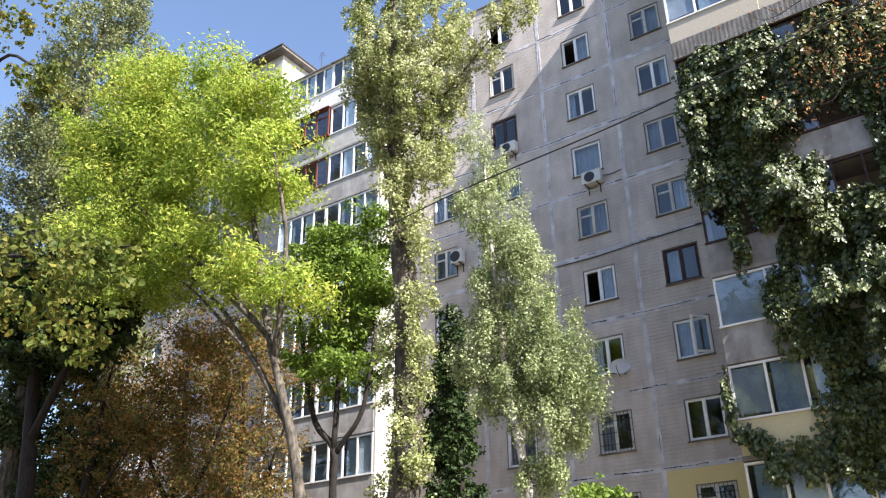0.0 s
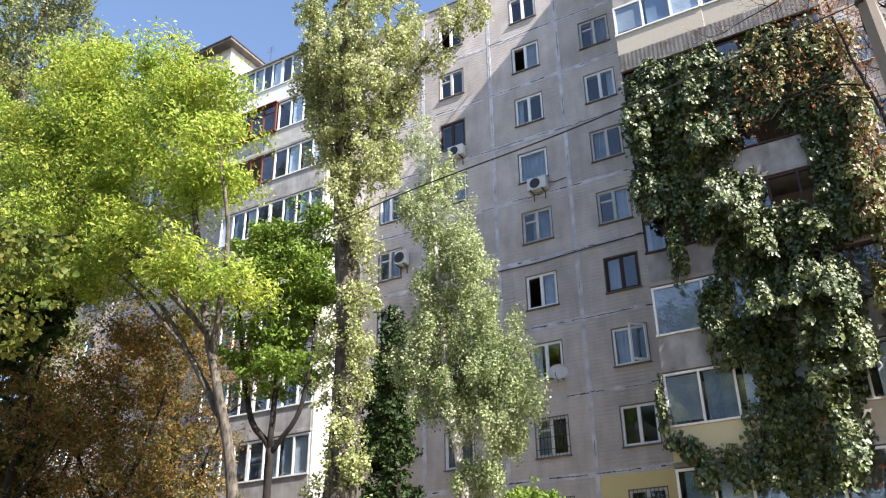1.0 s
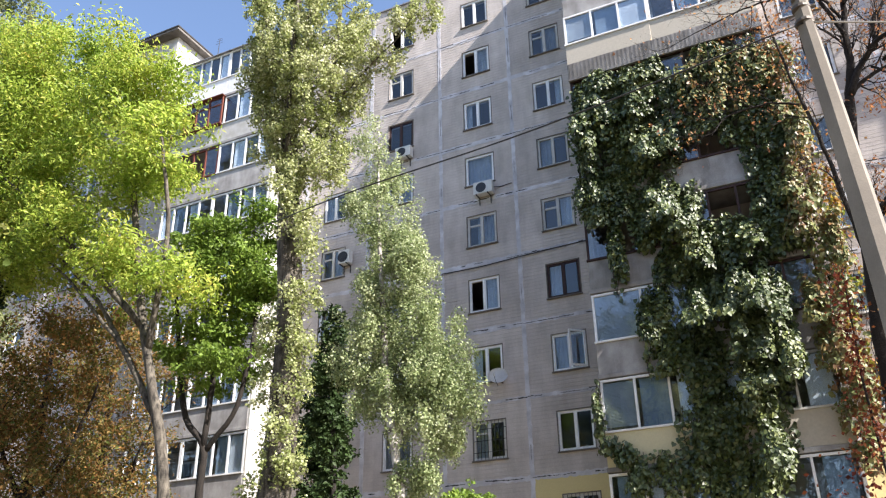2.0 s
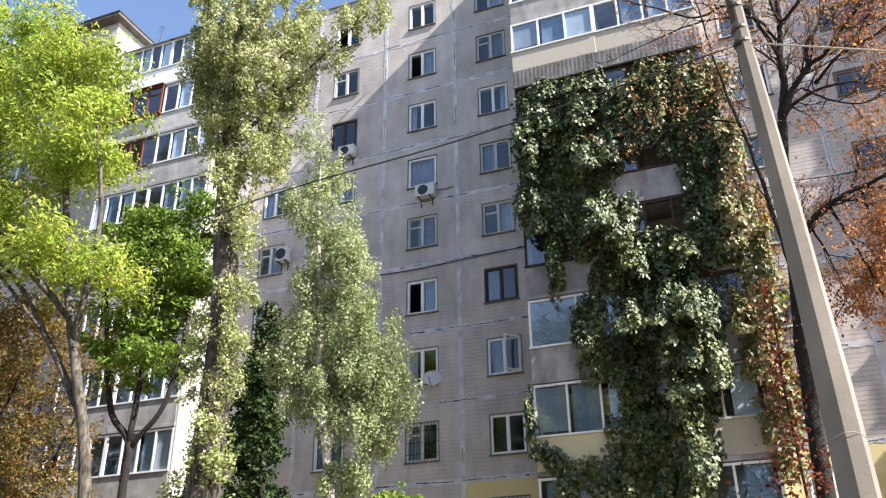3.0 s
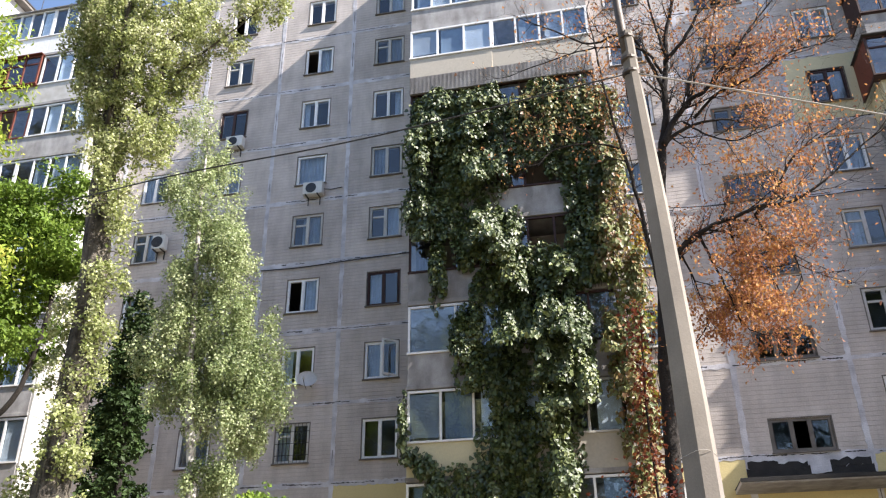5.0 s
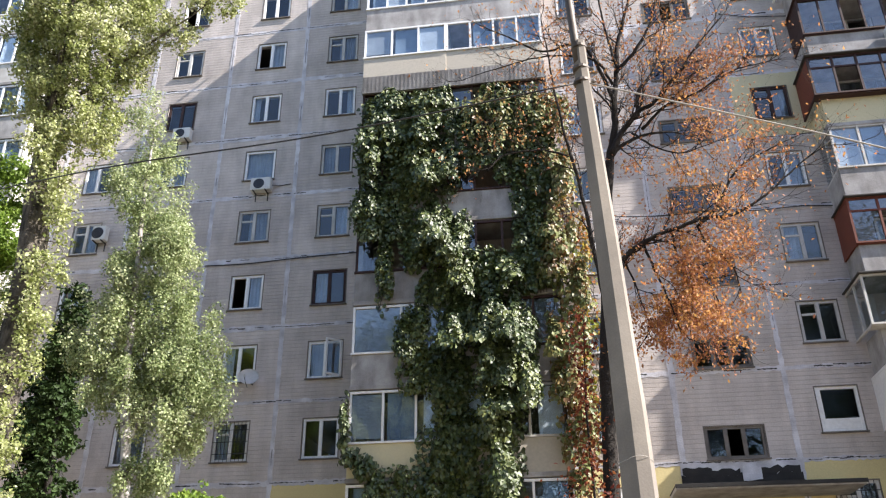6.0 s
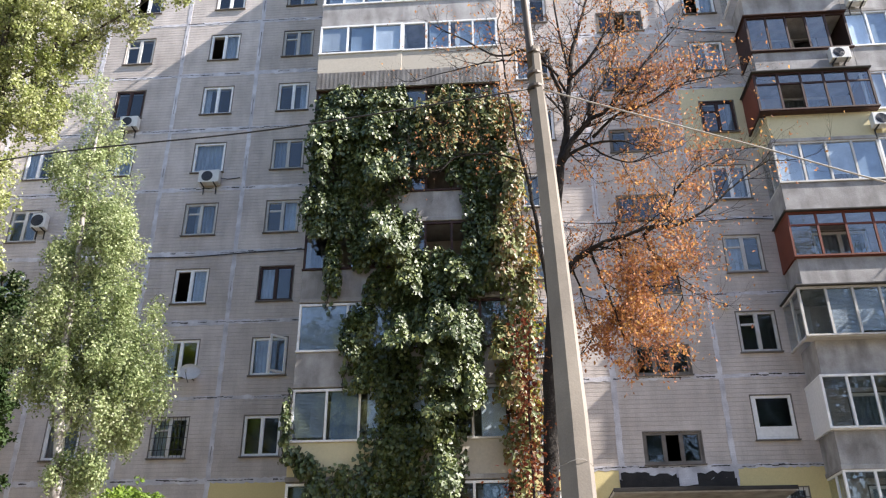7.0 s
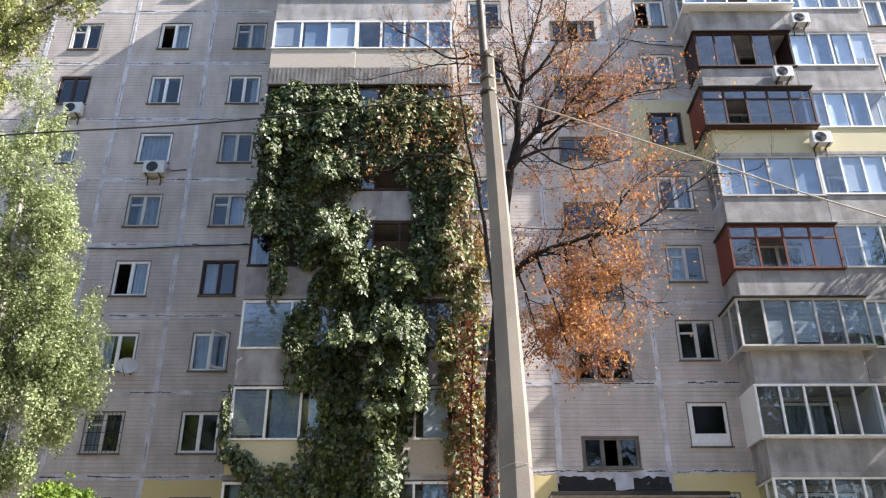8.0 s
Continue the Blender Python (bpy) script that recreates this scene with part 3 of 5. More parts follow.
def balcony(xa, xb, y, back, zf, label, parapet=CONCRETE, frame=PVC, sill_z=1.0, top_z=2.62, panes=4, gaps=(), ends="lr", glass=True,
            blinds=(), transom=False, roof_mat=None, skirt=0.14, side_solid=None, out=0.0, sheet=False):
    """A balcony from xa to xb, its front at y and its slab on the wall plane back: slab, parapet, glazing with posts and panes."""
    ob = thing("balcony", (0, 0, zf), label, "balcony", "balconies of the house")
    part("slab", boxed(xa - 0.03, xb + 0.03, y - 0.03, back, -skirt, 0.0, bevel=0.01), CONCRETE, ob)
    part("parapet", boxed(xa, xb, y, y + 0.09, 0.002, sill_z, bevel=0.008), parapet, ob)
    for s in ends:
        x = xa if s == "l" else xb - 0.09
        part("parapet_side", boxed(x, x + 0.09, y + 0.092, back, 0.002, sill_z), parapet, ob)
    if sheet:
        bm, n = bmesh.new(), int((xb - xa) / 0.075)
        prev = None
        for i in range(n + 1):
            x, d = xa + (xb - xa) * i / n, 0.006 * (i % 2)
            cur = [bm.verts.new((x, y - 0.05 - d, -0.2)), bm.verts.new((x, y - 0.02 - d, 0.55))]
            if prev:
                bm.faces.new((prev[0], cur[0], cur[1], prev[1]))
            prev = cur
        bmesh.ops.solidify(bm, geom=bm.faces[:], thickness=0.008)
        part("corrugated_sheet", bm, CONCRETE, ob, "streaked grey corrugated sheet")
    yo = y - out                                            # glazing may hang out past the parapet
    x0, x1 = xa - out, xb + (out if "r" in ends else 0)
    if out:
        part("shelf", boxed(x0, x1, yo, y + 0.1, sill_z - 0.03, sill_z), frame, ob)
    if glass:
        part("sill_rail", boxed(x0 - 0.02, x1 + 0.02, yo - 0.05, yo + 0.09, sill_z + 0.002, sill_z + 0.06), frame, ob)
        part("top_rail", boxed(x0, x1, yo, yo + 0.08, top_z - 0.07, top_z), frame, ob)
        n = panes
        for i in range(n + 1):
            x = x0 + (x1 - x0 - 0.07) * i / n
            part("post", boxed(x, x + 0.07, yo + 0.004, yo + 0.076, sill_z + 0.06, top_z - 0.07), frame, ob)
        for i in range(n):
            a, b = x0 + (x1 - x0 - 0.07) * i / n + 0.07, x0 + (x1 - x0 - 0.07) * (i + 1) / n
            lo = sill_z + 0.06
            if transom:
                part("transom", boxed(a, b, yo + 0.01, yo + 0.07, top_z - 0.5, top_z - 0.44), frame, ob)
                part("pane", boxed(a, b, yo + 0.036, yo + 0.042, top_z - 0.44, top_z - 0.07), GLASS2, ob).visible_shadow = False
            if i in gaps:
                continue
            part("pane", boxed(a, b, yo + 0.036, yo + 0.042, lo, top_z - (0.5 if transom else 0.07)), GLASS2, ob).visible_shadow = False
            if frame in (PVC, OLDPAINT, TIN) and i not in blinds and not (xa > 5 and zf < 9.8) and (i * 5 + int(zf * 10) + int(xa * 3)) % 7 < 5:
                part("curtain", boxed(a + (b - a) * 0.1 * (i % 3), b - 0.02, yo + 0.1, yo + 0.112, lo - 0.05, top_z - 0.09), (CURTAIN, SHEER)[(i + int(zf)) % 2], ob)
            if i in blinds:
                low, bm = lo + (top_z - lo) * rng_blind.uniform(0.0, 0.3), bmesh.new()
                while low < top_z - 0.12:
                    box(bm, a + 0.01, b - 0.01, yo + 0.06, yo + 0.072, low, low + 0.032)
                    low += 0.042
                part("blind", bm, CURTAIN, ob, "slatted pale blind")
        for s in ends:
            x = x0 if s == "l" else x1 - 0.07
            part("side_rail", boxed(x, x + 0.07, yo + 0.082, back, top_z - 0.07, top_z), frame, ob)
            part("side_rail", boxed(x, x + 0.07, yo + 0.092, back, sill_z + 0.002, sill_z + 0.06), frame, ob)
            if side_solid:
                part("side_panel", boxed(x + 0.01, x + 0.06, yo + 0.082, back, sill_z + 0.06, top_z - 0.07), side_solid, ob)
            else:
                part("side_pane", boxed(x + 0.03, x + 0.036, yo + 0.082, back, sill_z + 0.06, top_z - 0.07), GLASS2, ob).visible_shadow = False
                ym = (yo + back) / 2
                part("side_post", boxed(x + 0.002, x + 0.068, ym - 0.03, ym + 0.03, sill_z + 0.06, top_z - 0.07), frame, ob)
    if roof_mat:
        part("canopy", boxed(x0 - 0.07, x1 + 0.04, yo - 0.12, back, top_z + 0.002, top_z + 0.05, bevel=0.006), roof_mat, ob)
    return ob


# middle bay: two flats wide, six metres and a half
ZB = 6.51
XM = -3.25
for i in range(9):
    z = ZB + STOREY * (i - 0)
    if i == 0:
        balcony(-6.35, XM, YB, YB + 1.5, z - STOREY, "ground floor balcony with yellow parapet and white glazing", YELLOW, PVC, panes=3)
    low = z
    if i == 0:
        balcony(-6.35, XM, YB, YB + 1.5, low, "balcony with cream parapet and white plastic glazing", CREAM, PVC, panes=3, blinds=(0,))
        balcony(XM, 0.28, YB, YB + 1.5, low, "balcony closed with pale siding and a small window", BEIGE, OLDPAINT, panes=3)
        balcony(XM, 0.28, YB, YB + 1.5, low - STOREY, "ground floor balcony closed with white glazing", BEIGE, PVC, panes=3)
    elif i == 1:
        balcony(-6.35, XM, YB, YB + 1.5, low, "concrete balcony with white glazing under ivy", CONCRETE, PVC, panes=2, blinds=(0,))
        balcony(XM, 0.28, YB, YB + 1.5, low, "concrete balcony overgrown with ivy", CONCRETE, BROWNWOOD, panes=4)
    elif i in (2, 3, 4):
        balcony(-6.35, XM, YB, YB + 1.5, low, "concrete balcony with dark wooden glazing under ivy", CONCRETE, BROWNWOOD, panes=4, gaps=(1,))
        balcony(XM, 0.28, YB, YB + 1.5, low, "concrete balcony with dark wooden glazing under ivy", CONCRETE, BROWNWOOD, panes=4, gaps=(1, 2))
    elif i == 5:
        balcony(-6.35, XM, YB - 0.12, YB + 1.5, low - 0.05, "balcony with beige cladding, white plastic glazing and pale blinds", BEIGE, PVC, sill_z=1.42, top_z=2.78, panes=3, blinds=(0, 2), ends="l", sheet=True)
        balcony(XM, 0.28, YB - 0.1, YB + 1.5, low - 0.05, "balcony with beige cladding and white framed glazing", BEIGE, PVC, sill_z=1.42, top_z=2.78, panes=4, sheet=True)
    else:
        balcony(-6.35, XM, YB, YB + 1.5, low, "streaked concrete balcony with white glazing", CONCRETE, PVC, sill_z=1.05, panes=4, blinds=(1,))
        balcony(XM, 0.28, YB, YB + 1.5, low, "streaked concrete balcony with white glazing", CONCRETE, PVC, sill_z=1.05, panes=4)

# balconies of the second section: two stacks side by side
YS = 24.55
for r in range(9):
    zf = sill(r) - 0.77 + DZR - 0.55 + 0.05 * (r - 2)
    lab = "concrete balcony with grey framed glazing"
    if r == 0:
        balcony(9.45, 12.95, YS, YR, zf, "balcony with white glazing over pale cladding", BEIGE, PVC, panes=4)
    elif r == 1:
        balcony(9.45, 12.95, YS, YR, zf, "concrete balcony with white glazing standing out on a pale shelf", CONCRETE, PVC, panes=5, out=0.35, gaps=(2,))
    elif r == 2:
        balcony(9.45, 12.95, YS, YR, zf, "concrete balcony with dark brown wooden glazing and an open leaf", CONCRETE, BROWNWOOD, panes=5, gaps=(2, 4), out=0.05, roof_mat=BROWNWOOD, side_solid=BROWNWOOD)
    elif r == 3:
        balcony(9.45, 12.95, YS, YR, zf, "cream painted balcony with a brown wooden glazed box", CREAM, BROWNWOOD, panes=5, gaps=(1,), transom=True, out=0.25, roof_mat=ROOFFELT, side_solid=REDWOOD)
    elif r == 4:
        balcony(9.45, 12.95, YS, YR, zf, "concrete balcony with tall pale glazing", CONCRETE, OLDPAINT, panes=4, blinds=(2,))
    elif r == 5:
        balcony(9.45, 12.95, YS, YR, zf, "concrete balcony with a reddish wooden glazed box", CONCRETE, REDWOOD, panes=4, gaps=(1,), transom=True, out=0.06, roof_mat=ROOFFELT, side_solid=REDWOOD)
    elif r == 6:
        balcony(9.45, 12.95, YS, YR, zf, "concrete balcony with a white glazed box and blinds", CONCRETE, OLDPAINT, panes=5, blinds=(1, 2, 3, 4), out=0.3, roof_mat=ROOFFELT)
    elif r == 7:
        balcony(9.45, 12.95, YS, YR, zf, "concrete balcony with thick white plastic glazing", CONCRETE, PVC, panes=5, out=0.12, side_solid=PVC)
    else:
        balcony(9.45, 12.95, YS, YR, zf, "ground floor balcony with white glazing", CONCRETE, PVC, panes=4)
    par = CREAM if r == 3 else CONCRETE
    balcony(12.96, 16.05, YS, YR, zf + 0.05, ("cream painted balcony with pale plastic glazing" if r == 3 else "concrete balcony with pale plastic glazing"), par, PVC, panes=4, ends="r", blinds=((0,), (), (3,), (0,), (1, 2), (), (0, 1), (2,), ())[r])

# wing: stack of glazed balconies two flats wide
for r in range(9):
    zf = sill(r) - 0.77 - 0.1
    sp = [("white cladding balcony with white glazing", PVC, PVC), ("white balcony with dark red wooden glazing", OLDPAINT, REDWOOD), ("concrete balcony with dark red wooden glazing", CONCRETE, REDWOOD)]
    lab, par, fr = sp[min(r, 2)] if r < 3 else ("concrete balcony with white glazing", CONCRETE, PVC)
    balcony(-26.9, -23.85, YW, YL, zf, lab, par, fr, panes=5 if r == 0 else 4, ends="l", gaps=((), (1,), (1, 2))[r] if r < 3 else (), roof_mat=TIN if r == 0 else REDWOOD if r == 1 else None, transom=r == 1, out=0.15 if r == 1 else 0.0)
    balcony(-23.84, -20.7, YW, YL, zf, "white clad balcony with white glazing" if r < 3 else "concrete balcony with white plastic glazing", (PVC, OLDPAINT, CONCRETE)[min(r, 2)], PVC, panes=4 if r else 5, ends="r", side_solid=PVC, roof_mat=TIN if r == 0 else None)
    side = thing("end_screen", (0, 0, zf), "white painted end wall of the balcony stack", "wall", "balcony end walls")
    part("screen", boxed(-20.69, -20.6, YW + 0.02, YL - 0.01, -0.1, STOREY - 0.12), OLDPAINT, side)

house_top = thing("roof_housing", (-30.0, 26.6, ROOF), "white rooftop housing with a dark overhanging slab", "roof housing")
part("housing_wall", boxed(-2.2, 2.9, -1.7, 2.2, -2.0, 1.55), OLDPAINT, house_top)
part("eave_slab", boxed(-2.6, 3.3, -2.2, 2.6, 1.552, 1.7, bevel=0.02), TRIM, house_top)
part("roof_felt", boxed(-2.63, 3.33, -2.23, 2.63, 1.702, 1.8, bevel=0.01), ROOFFELT, house_top)

# entrance canopy of the staircase
can = thing("entrance_canopy", (5.3, YR, 5.9), "dark tarred entrance canopy slab over the staircase door", "canopy")
part("slab", boxed(-2.3, 2.7, -1.7, 0.0, 0.0, 0.12, bevel=0.015), CONCRETE, can)
part("felt", boxed(-2.31, 2.71, -1.71, -0.01, 0.122, 0.15, bevel=0.005), ROOFFELT, can)
part("edge_strip", boxed(-2.32, 2.72, -1.735, -1.712, 0.04, 0.15, bevel=0.005), TAR, can)
rng = random.Random(12)
peel = thing("trim_tar", (0, YR, 0), "peeling black tar on the wall above the entrance canopy", "tar coating", kind="structure")
for x0, x1, z0, z1 in ((3.4, 6.85, 6.1, 6.6), (3.45, 4.3, 6.58, 6.8), (4.2, 5.1, 6.57, 6.72), (5.7, 6.8, 6.58, 6.78)):
    put("tar_patch", mesh_of("tar_patch", wavy_strip(x0, x1, z0, z1, 0.012, True, 0.05, rng, 0.12), TAR), peel, (0, -0.016 - 0.003 * x0, 0))
put("mortar_smear", mesh_of("mortar_smear", wavy_strip(3.4, 6.85, 6.5, 6.93, 0.008, True, 0.04, rng, 0.12), MORTAR), peel, (0, -0.014, 0))
put("mortar_smear", mesh_of("mortar_smear", wavy_strip(5.15, 5.7, 6.4, 6.88, 0.012, True, 0.03, rng, 0.12), MORTAR), peel, (0, -0.05, 0))


# ---- pole and cables ----
POLE_RINGS = ((0.2, 0.60, 0.15), (2.84, 0.585, 0.136), (3.46, 0.578, 0.128), (4.22, 0.56, 0.113), (5.06, 0.535, 0.102), (6.0, 0.502, 0.086), (6.89, 0.465, 0.075), (7.45, 0.455, 0.066))
pole = thing("street_pole", (0.62, 7.0, 0.0), "tapered grey concrete street pole with a steel pipe on top", "street pole")
bm = bmesh.new()
rings = []
for z, x, hw in POLE_RINGS:
    rings.append([bm.verts.new((x - 0.62 + sx * hw, sy * hw, z)) for sx, sy in ((-1, 0.25), (-0.1, -1), (0.72, -0.85), (1, -0.3), (1, 0.8), (0.4, 1), (-0.7, 1), (-1, 0.8))])
for r, s in zip(rings, rings[1:]):
    for k in range(8):
        bm.faces.new((r[k], r[(k + 1) % 8], s[(k + 1) % 8], s[k]))
bm.faces.new(rings[-1])
part("shaft", bm, POLE, pole)
part("pipe", tube(bmesh.new(), [(-0.19, 0, 7.2), (-0.2, 0, 7.5), (-0.235, 0, 8.3), (-0.28, 0, 9.3)], [0.045, 0.045, 0.04, 0.04], 10), OLDSTEEL, pole, "steel lamp pipe", True)
part("wire_tie", tube(bmesh.new(), [(-0.045 + 0.15 * math.cos(a * math.pi / 8), 0.15 * math.sin(a * math.pi / 8), 3.08 + 0.02 * math.cos(a)) for a in range(17)], [0.0022] * 17, 5), LIGHTCABLE, pole, "pale wire tied round the pole", True)
for z, r in ((7.38, 0.082), (7.1, 0.086), (6.93, 0.09)):
    part("band", tube(bmesh.new(), [(-0.165, 0, z - 0.014), (-0.165, 0, z + 0.014)], [r, r], 12), OLDSTEEL, pole, "rusty steel strap")
    part("strap_bolt", boxed(-0.165 + r - 0.01, -0.165 + r + 0.035, -0.02, 0.02, z - 0.012, z + 0.012, bevel=0.003), OLDSTEEL, pole)


def cable(points, radius, mat, label):
    bm = tube(bmesh.new(), bent(points, 8), [radius] * ((len(points) - 1) * 8 + 1), 6)
    ob = part("cable", bm, mat, smooth=True)
    return tagged(ob, label, "cable")


cable([(-13.1, YL - 0.05, 15.36), (-11.5, YL - 0.05, 15.33), (-9.8, YL - 0.06, 15.4), (-8.2, YL - 0.05, 15.46), (-6.6, YL - 0.05, 15.5)], 0.022, CABLE, "black cable clipped along a panel joint")
cable([(0.44, 6.95, 6.9), (-2.25, 7.0, 6.58), (-4.5, 7.0, 6.42), (-8.0, 9.5, 7.9)], 0.009, CABLE, "black overhead cable slung from the pole")
cable([(0.52, 6.95, 6.88), (2.59, 7.0, 6.09), (4.22, 7.0, 5.44), (8.2, 7.0, 4.1)], 0.009, LIGHTCABLE, "pale overhead cable slung from the pole")

for run in ([(2.33, 15.42), (3.91, 15.32), (5.39, 15.36), (6.97, 15.27), (8.45, 15.31), (9.88, 15.21)],
            [(7.02, 23.89), (8.1, 23.6), (9.2, 23.48), (9.75, 23.42)]):
    cable([(x, YR - 0.05, z) for x, z in run], 0.018, CABLE, "black cable sagging along a panel joint")
cable([(x, YR - 0.1, z) for x, z in [(5.86, 10.66), (6.0, 10.28), (6.19, 9.98), (6.5, 9.83)]], 0.012, LIGHTCABLE, "loose pale wire hanging from a window")


# ---- plants ----
def leaf_mesh(name, centres, size, mat, rng, flat=0.5, droop=0.0, aspect=1.6, outward=None, lead=None, lobed=False):
    """Many small folded leaves in one mesh, pointed or broad-shouldered. centres: n x 3."""
    n = len(centres)
    d = rng.normal(size=(n, 3))
    d[:, 2] -= droop
    if lead is not None:
        d = d * 0.75 + lead
    d /= np.linalg.norm(d, axis=1)[:, None]
    up = rng.normal(size=(n, 3)) * (1 - flat) + np.array([0, 0, 1.0]) * flat
    if outward is not None:
        up = up + outward
        face = up / (np.linalg.norm(up, axis=1)[:, None] + 1e-9)
        d = d - face * (d * face).sum(axis=1)[:, None] * 0.8
        d /= np.linalg.norm(d, axis=1)[:, None] + 1e-9
    side = np.cross(d, up)
    side /= np.linalg.norm(side, axis=1)[:, None] + 1e-9
    nrm = np.cross(side, d)
    s = size * rng.uniform(0.6, 1.3, size=(n, 1))
    # (along, across, lift) of the outline, from the stalk round to the stalk
    outline = ((0, 0, 0), (0.12, 0.5, 0.12), (0.62, 0.42, 0.1), (1, 0, -0.12), (0.62, -0.42, 0.1), (0.12, -0.5, 0.12)) if lobed else ((0, 0, 0), (0.5, 0.5, 0.14), (1, 0, 0), (0.5, -0.5, 0.14))
    k = len(outline)
    v = np.empty((n, k, 3))
    for i, (a, b, c) in enumerate(outline):
        v[:, i] = centres + d * s * a + side * s / aspect * b + nrm * s * c
    h = k // 2
    idx = np.arange(n * k).reshape(n, k)
    loops = np.concatenate([idx[:, :h + 1], idx[:, [0, *range(h, k)]]], axis=1).reshape(-1)
    me = bpy.data.meshes.new(name)
    me.vertices.add(n * k)
    me.vertices.foreach_set("co", v.reshape(-1))
    me.loops.add(len(loops))
    me.loops.foreach_set("vertex_index", loops.astype(np.int32))
    me.polygons.add(n * 2)
    me.polygons.foreach_set("loop_start", np.arange(0, n * 2 * (h + 1), h + 1, dtype=np.int32))
    me.update(calc_edges=True)
    me.materials.append(mat)
    return me


def clumps(blobs, rng):
    """Clump centres in ellipsoids (centre, radii, count), more of them near the skin."""
    out = []
    for c, r, n in blobs:
        d = rng.normal(size=(n, 3))
        d /= np.linalg.norm(d, axis=1)[:, None]
        out.append(np.array(c) + d * np.array(r) * (rng.uniform(0.1, 1.0, size=(n, 1)) ** 0.45))
    return np.concatenate(out)


def tree(name, label, limbs, blobs, leaf, leaves, size, spread, bark, seed, twig=0.012, flat=0.5, droop=0.0, aspect=1.6, twig_mat=None, squash=0.7, tufts=0, hang=0.0, brush=0, reach=0.35, lobed=False):
    """limbs: lists of (x, y, z, radius), the first is the trunk. Twigs grow from the limbs to the clumps of leaves."""
    rng = np.random.default_rng(seed)
    rr = random.Random(seed)
    base = Vector(limbs[0][0][:3])
    ob = thing(name, base, label, "tree")
    nodes = []
    for i, line in enumerate(limbs):
        if nodes:
            near = min(nodes, key=lambda q: (Vector(q[0]) - Vector(line[0][:3])).length)
            line = [(*near[0], line[0][3])] + line[1:]
        pts = bent([p[:3] for p in line], 6 if i else 16, 0.02 if i else 0.004, rr)
        ts = np.linspace(0, len(line) - 1, len(pts))
        rad = np.interp(ts, range(len(line)), [p[3] for p in line])
        trunk = part("trunk" if i == 0 else "limb", tube(bmesh.new(), [p - base for p in pts], rad, 14 if i == 0 else 7, 0.16 if i == 0 else 0.05), bark, ob if i == 0 else stem, smooth=True)
        stem = trunk if i == 0 else stem
        nodes += [(tuple(p), r) for p, r in zip(pts, rad)][(len(pts) // 4 if i == 0 else 2):]
    cl = clumps(blobs, rng)
    P = np.array([n[0] for n in nodes])
    Rr = np.array([n[1] for n in nodes])
    order = np.argsort([np.min(np.linalg.norm(P - c, axis=1)) for c in cl])
    bm = bmesh.new()
    for k in order:
        c = cl[k]
        dist = np.linalg.norm(P - c, axis=1) + np.maximum(0, P[:, 2] - c[2]) * 0.8
        j = int(np.argmin(dist))
        a = Vector(P[j])
        b = Vector(c)
        ln = (b - a).length
        if ln < 0.05:
            continue
        m1 = a.lerp(b, 0.35) + Vector((rr.uniform(-1, 1), rr.uniform(-1, 1), rr.uniform(-0.2, 1))) * ln * 0.12
        m2 = a.lerp(b, 0.7) + Vector((rr.uniform(-1, 1), rr.uniform(-1, 1), rr.uniform(-0.2, 1))) * ln * 0.12
        r0 = min(Rr[j] * 0.7, twig * (1 + ln * 0.8))
        tube(bm, [a - base, m1 - base, m2 - base, b - base], [r0, r0 * 0.75, r0 * 0.5, r0 * 0.25], 4)
        P = np.vstack([P, m1, m2, c])
        Rr = np.concatenate([Rr, [r0 * 0.75, r0 * 0.5, r0 * 0.4]])
    for c in cl:
        for _ in range(brush):
            g = Vector((rr.gauss(0, 1), rr.gauss(0, 0.7), rr.gauss(0.2, 0.8))).normalized() * reach * rr.uniform(0.5, 1.3)
            a = Vector(c) - base
            tube(bm, [a, a + g * 0.55 + Vector((0, 0, reach * 0.1)), a + g], [twig * 0.5, twig * 0.38, twig * 0.2], 3)
    tagged(part("twig_mass", bm, twig_mat or bark, ob), kind="stuff")
    w = rng.uniform(0.5, 1.5, size=len(cl))
    pick = rng.choice(len(cl), size=leaves, p=w / w.sum())
    if tufts:
        # each clump is a handful of tufts whose leaves face outwards, so that it has a lit and a shaded side
        span = spread * rng.uniform(0.65, 1.35, size=(len(cl), 1))
        dirs = rng.normal(size=(len(cl), tufts, 3)) * np.array([1, 1, 0.7])
        dirs /= np.linalg.norm(dirs, axis=2)[:, :, None]
        q = rng.integers(0, tufts, size=leaves)
        heart = cl[pick] + dirs[pick, q] * span[pick] * rng.uniform(0.4, 1.1, size=(len(cl), tufts, 1))[pick, q] * np.array([1, 1, squash])
        d = rng.normal(size=(leaves, 3))
        d[:, 2] += 0.2
        d /= np.linalg.norm(d, axis=1)[:, None]
        pos = heart + d * span[pick] * rng.uniform(0.2, 0.62, size=(leaves, 1)) * np.array([1, 1, squash])
        pos[:, 2] -= hang * rng.uniform(0, 1, size=leaves) ** 2
        lead = dirs[pick, q] * 0.6
        out = d * 1.5 + dirs[pick, q] * 0.5
    else:
        pos = cl[pick] + rng.normal(size=(leaves, 3)) * spread * np.array([1, 1, squash]) * rng.uniform(0.5, 1.2, size=(len(cl), 1))[pick]
        lead = out = None
    crown = new("crown", leaf_mesh("crown", pos - np.array(base), size, leaf, rng, flat, droop, aspect, out, lead, lobed))
    crown.parent = ob
    tagged(crown, kind="stuff")
    return ob


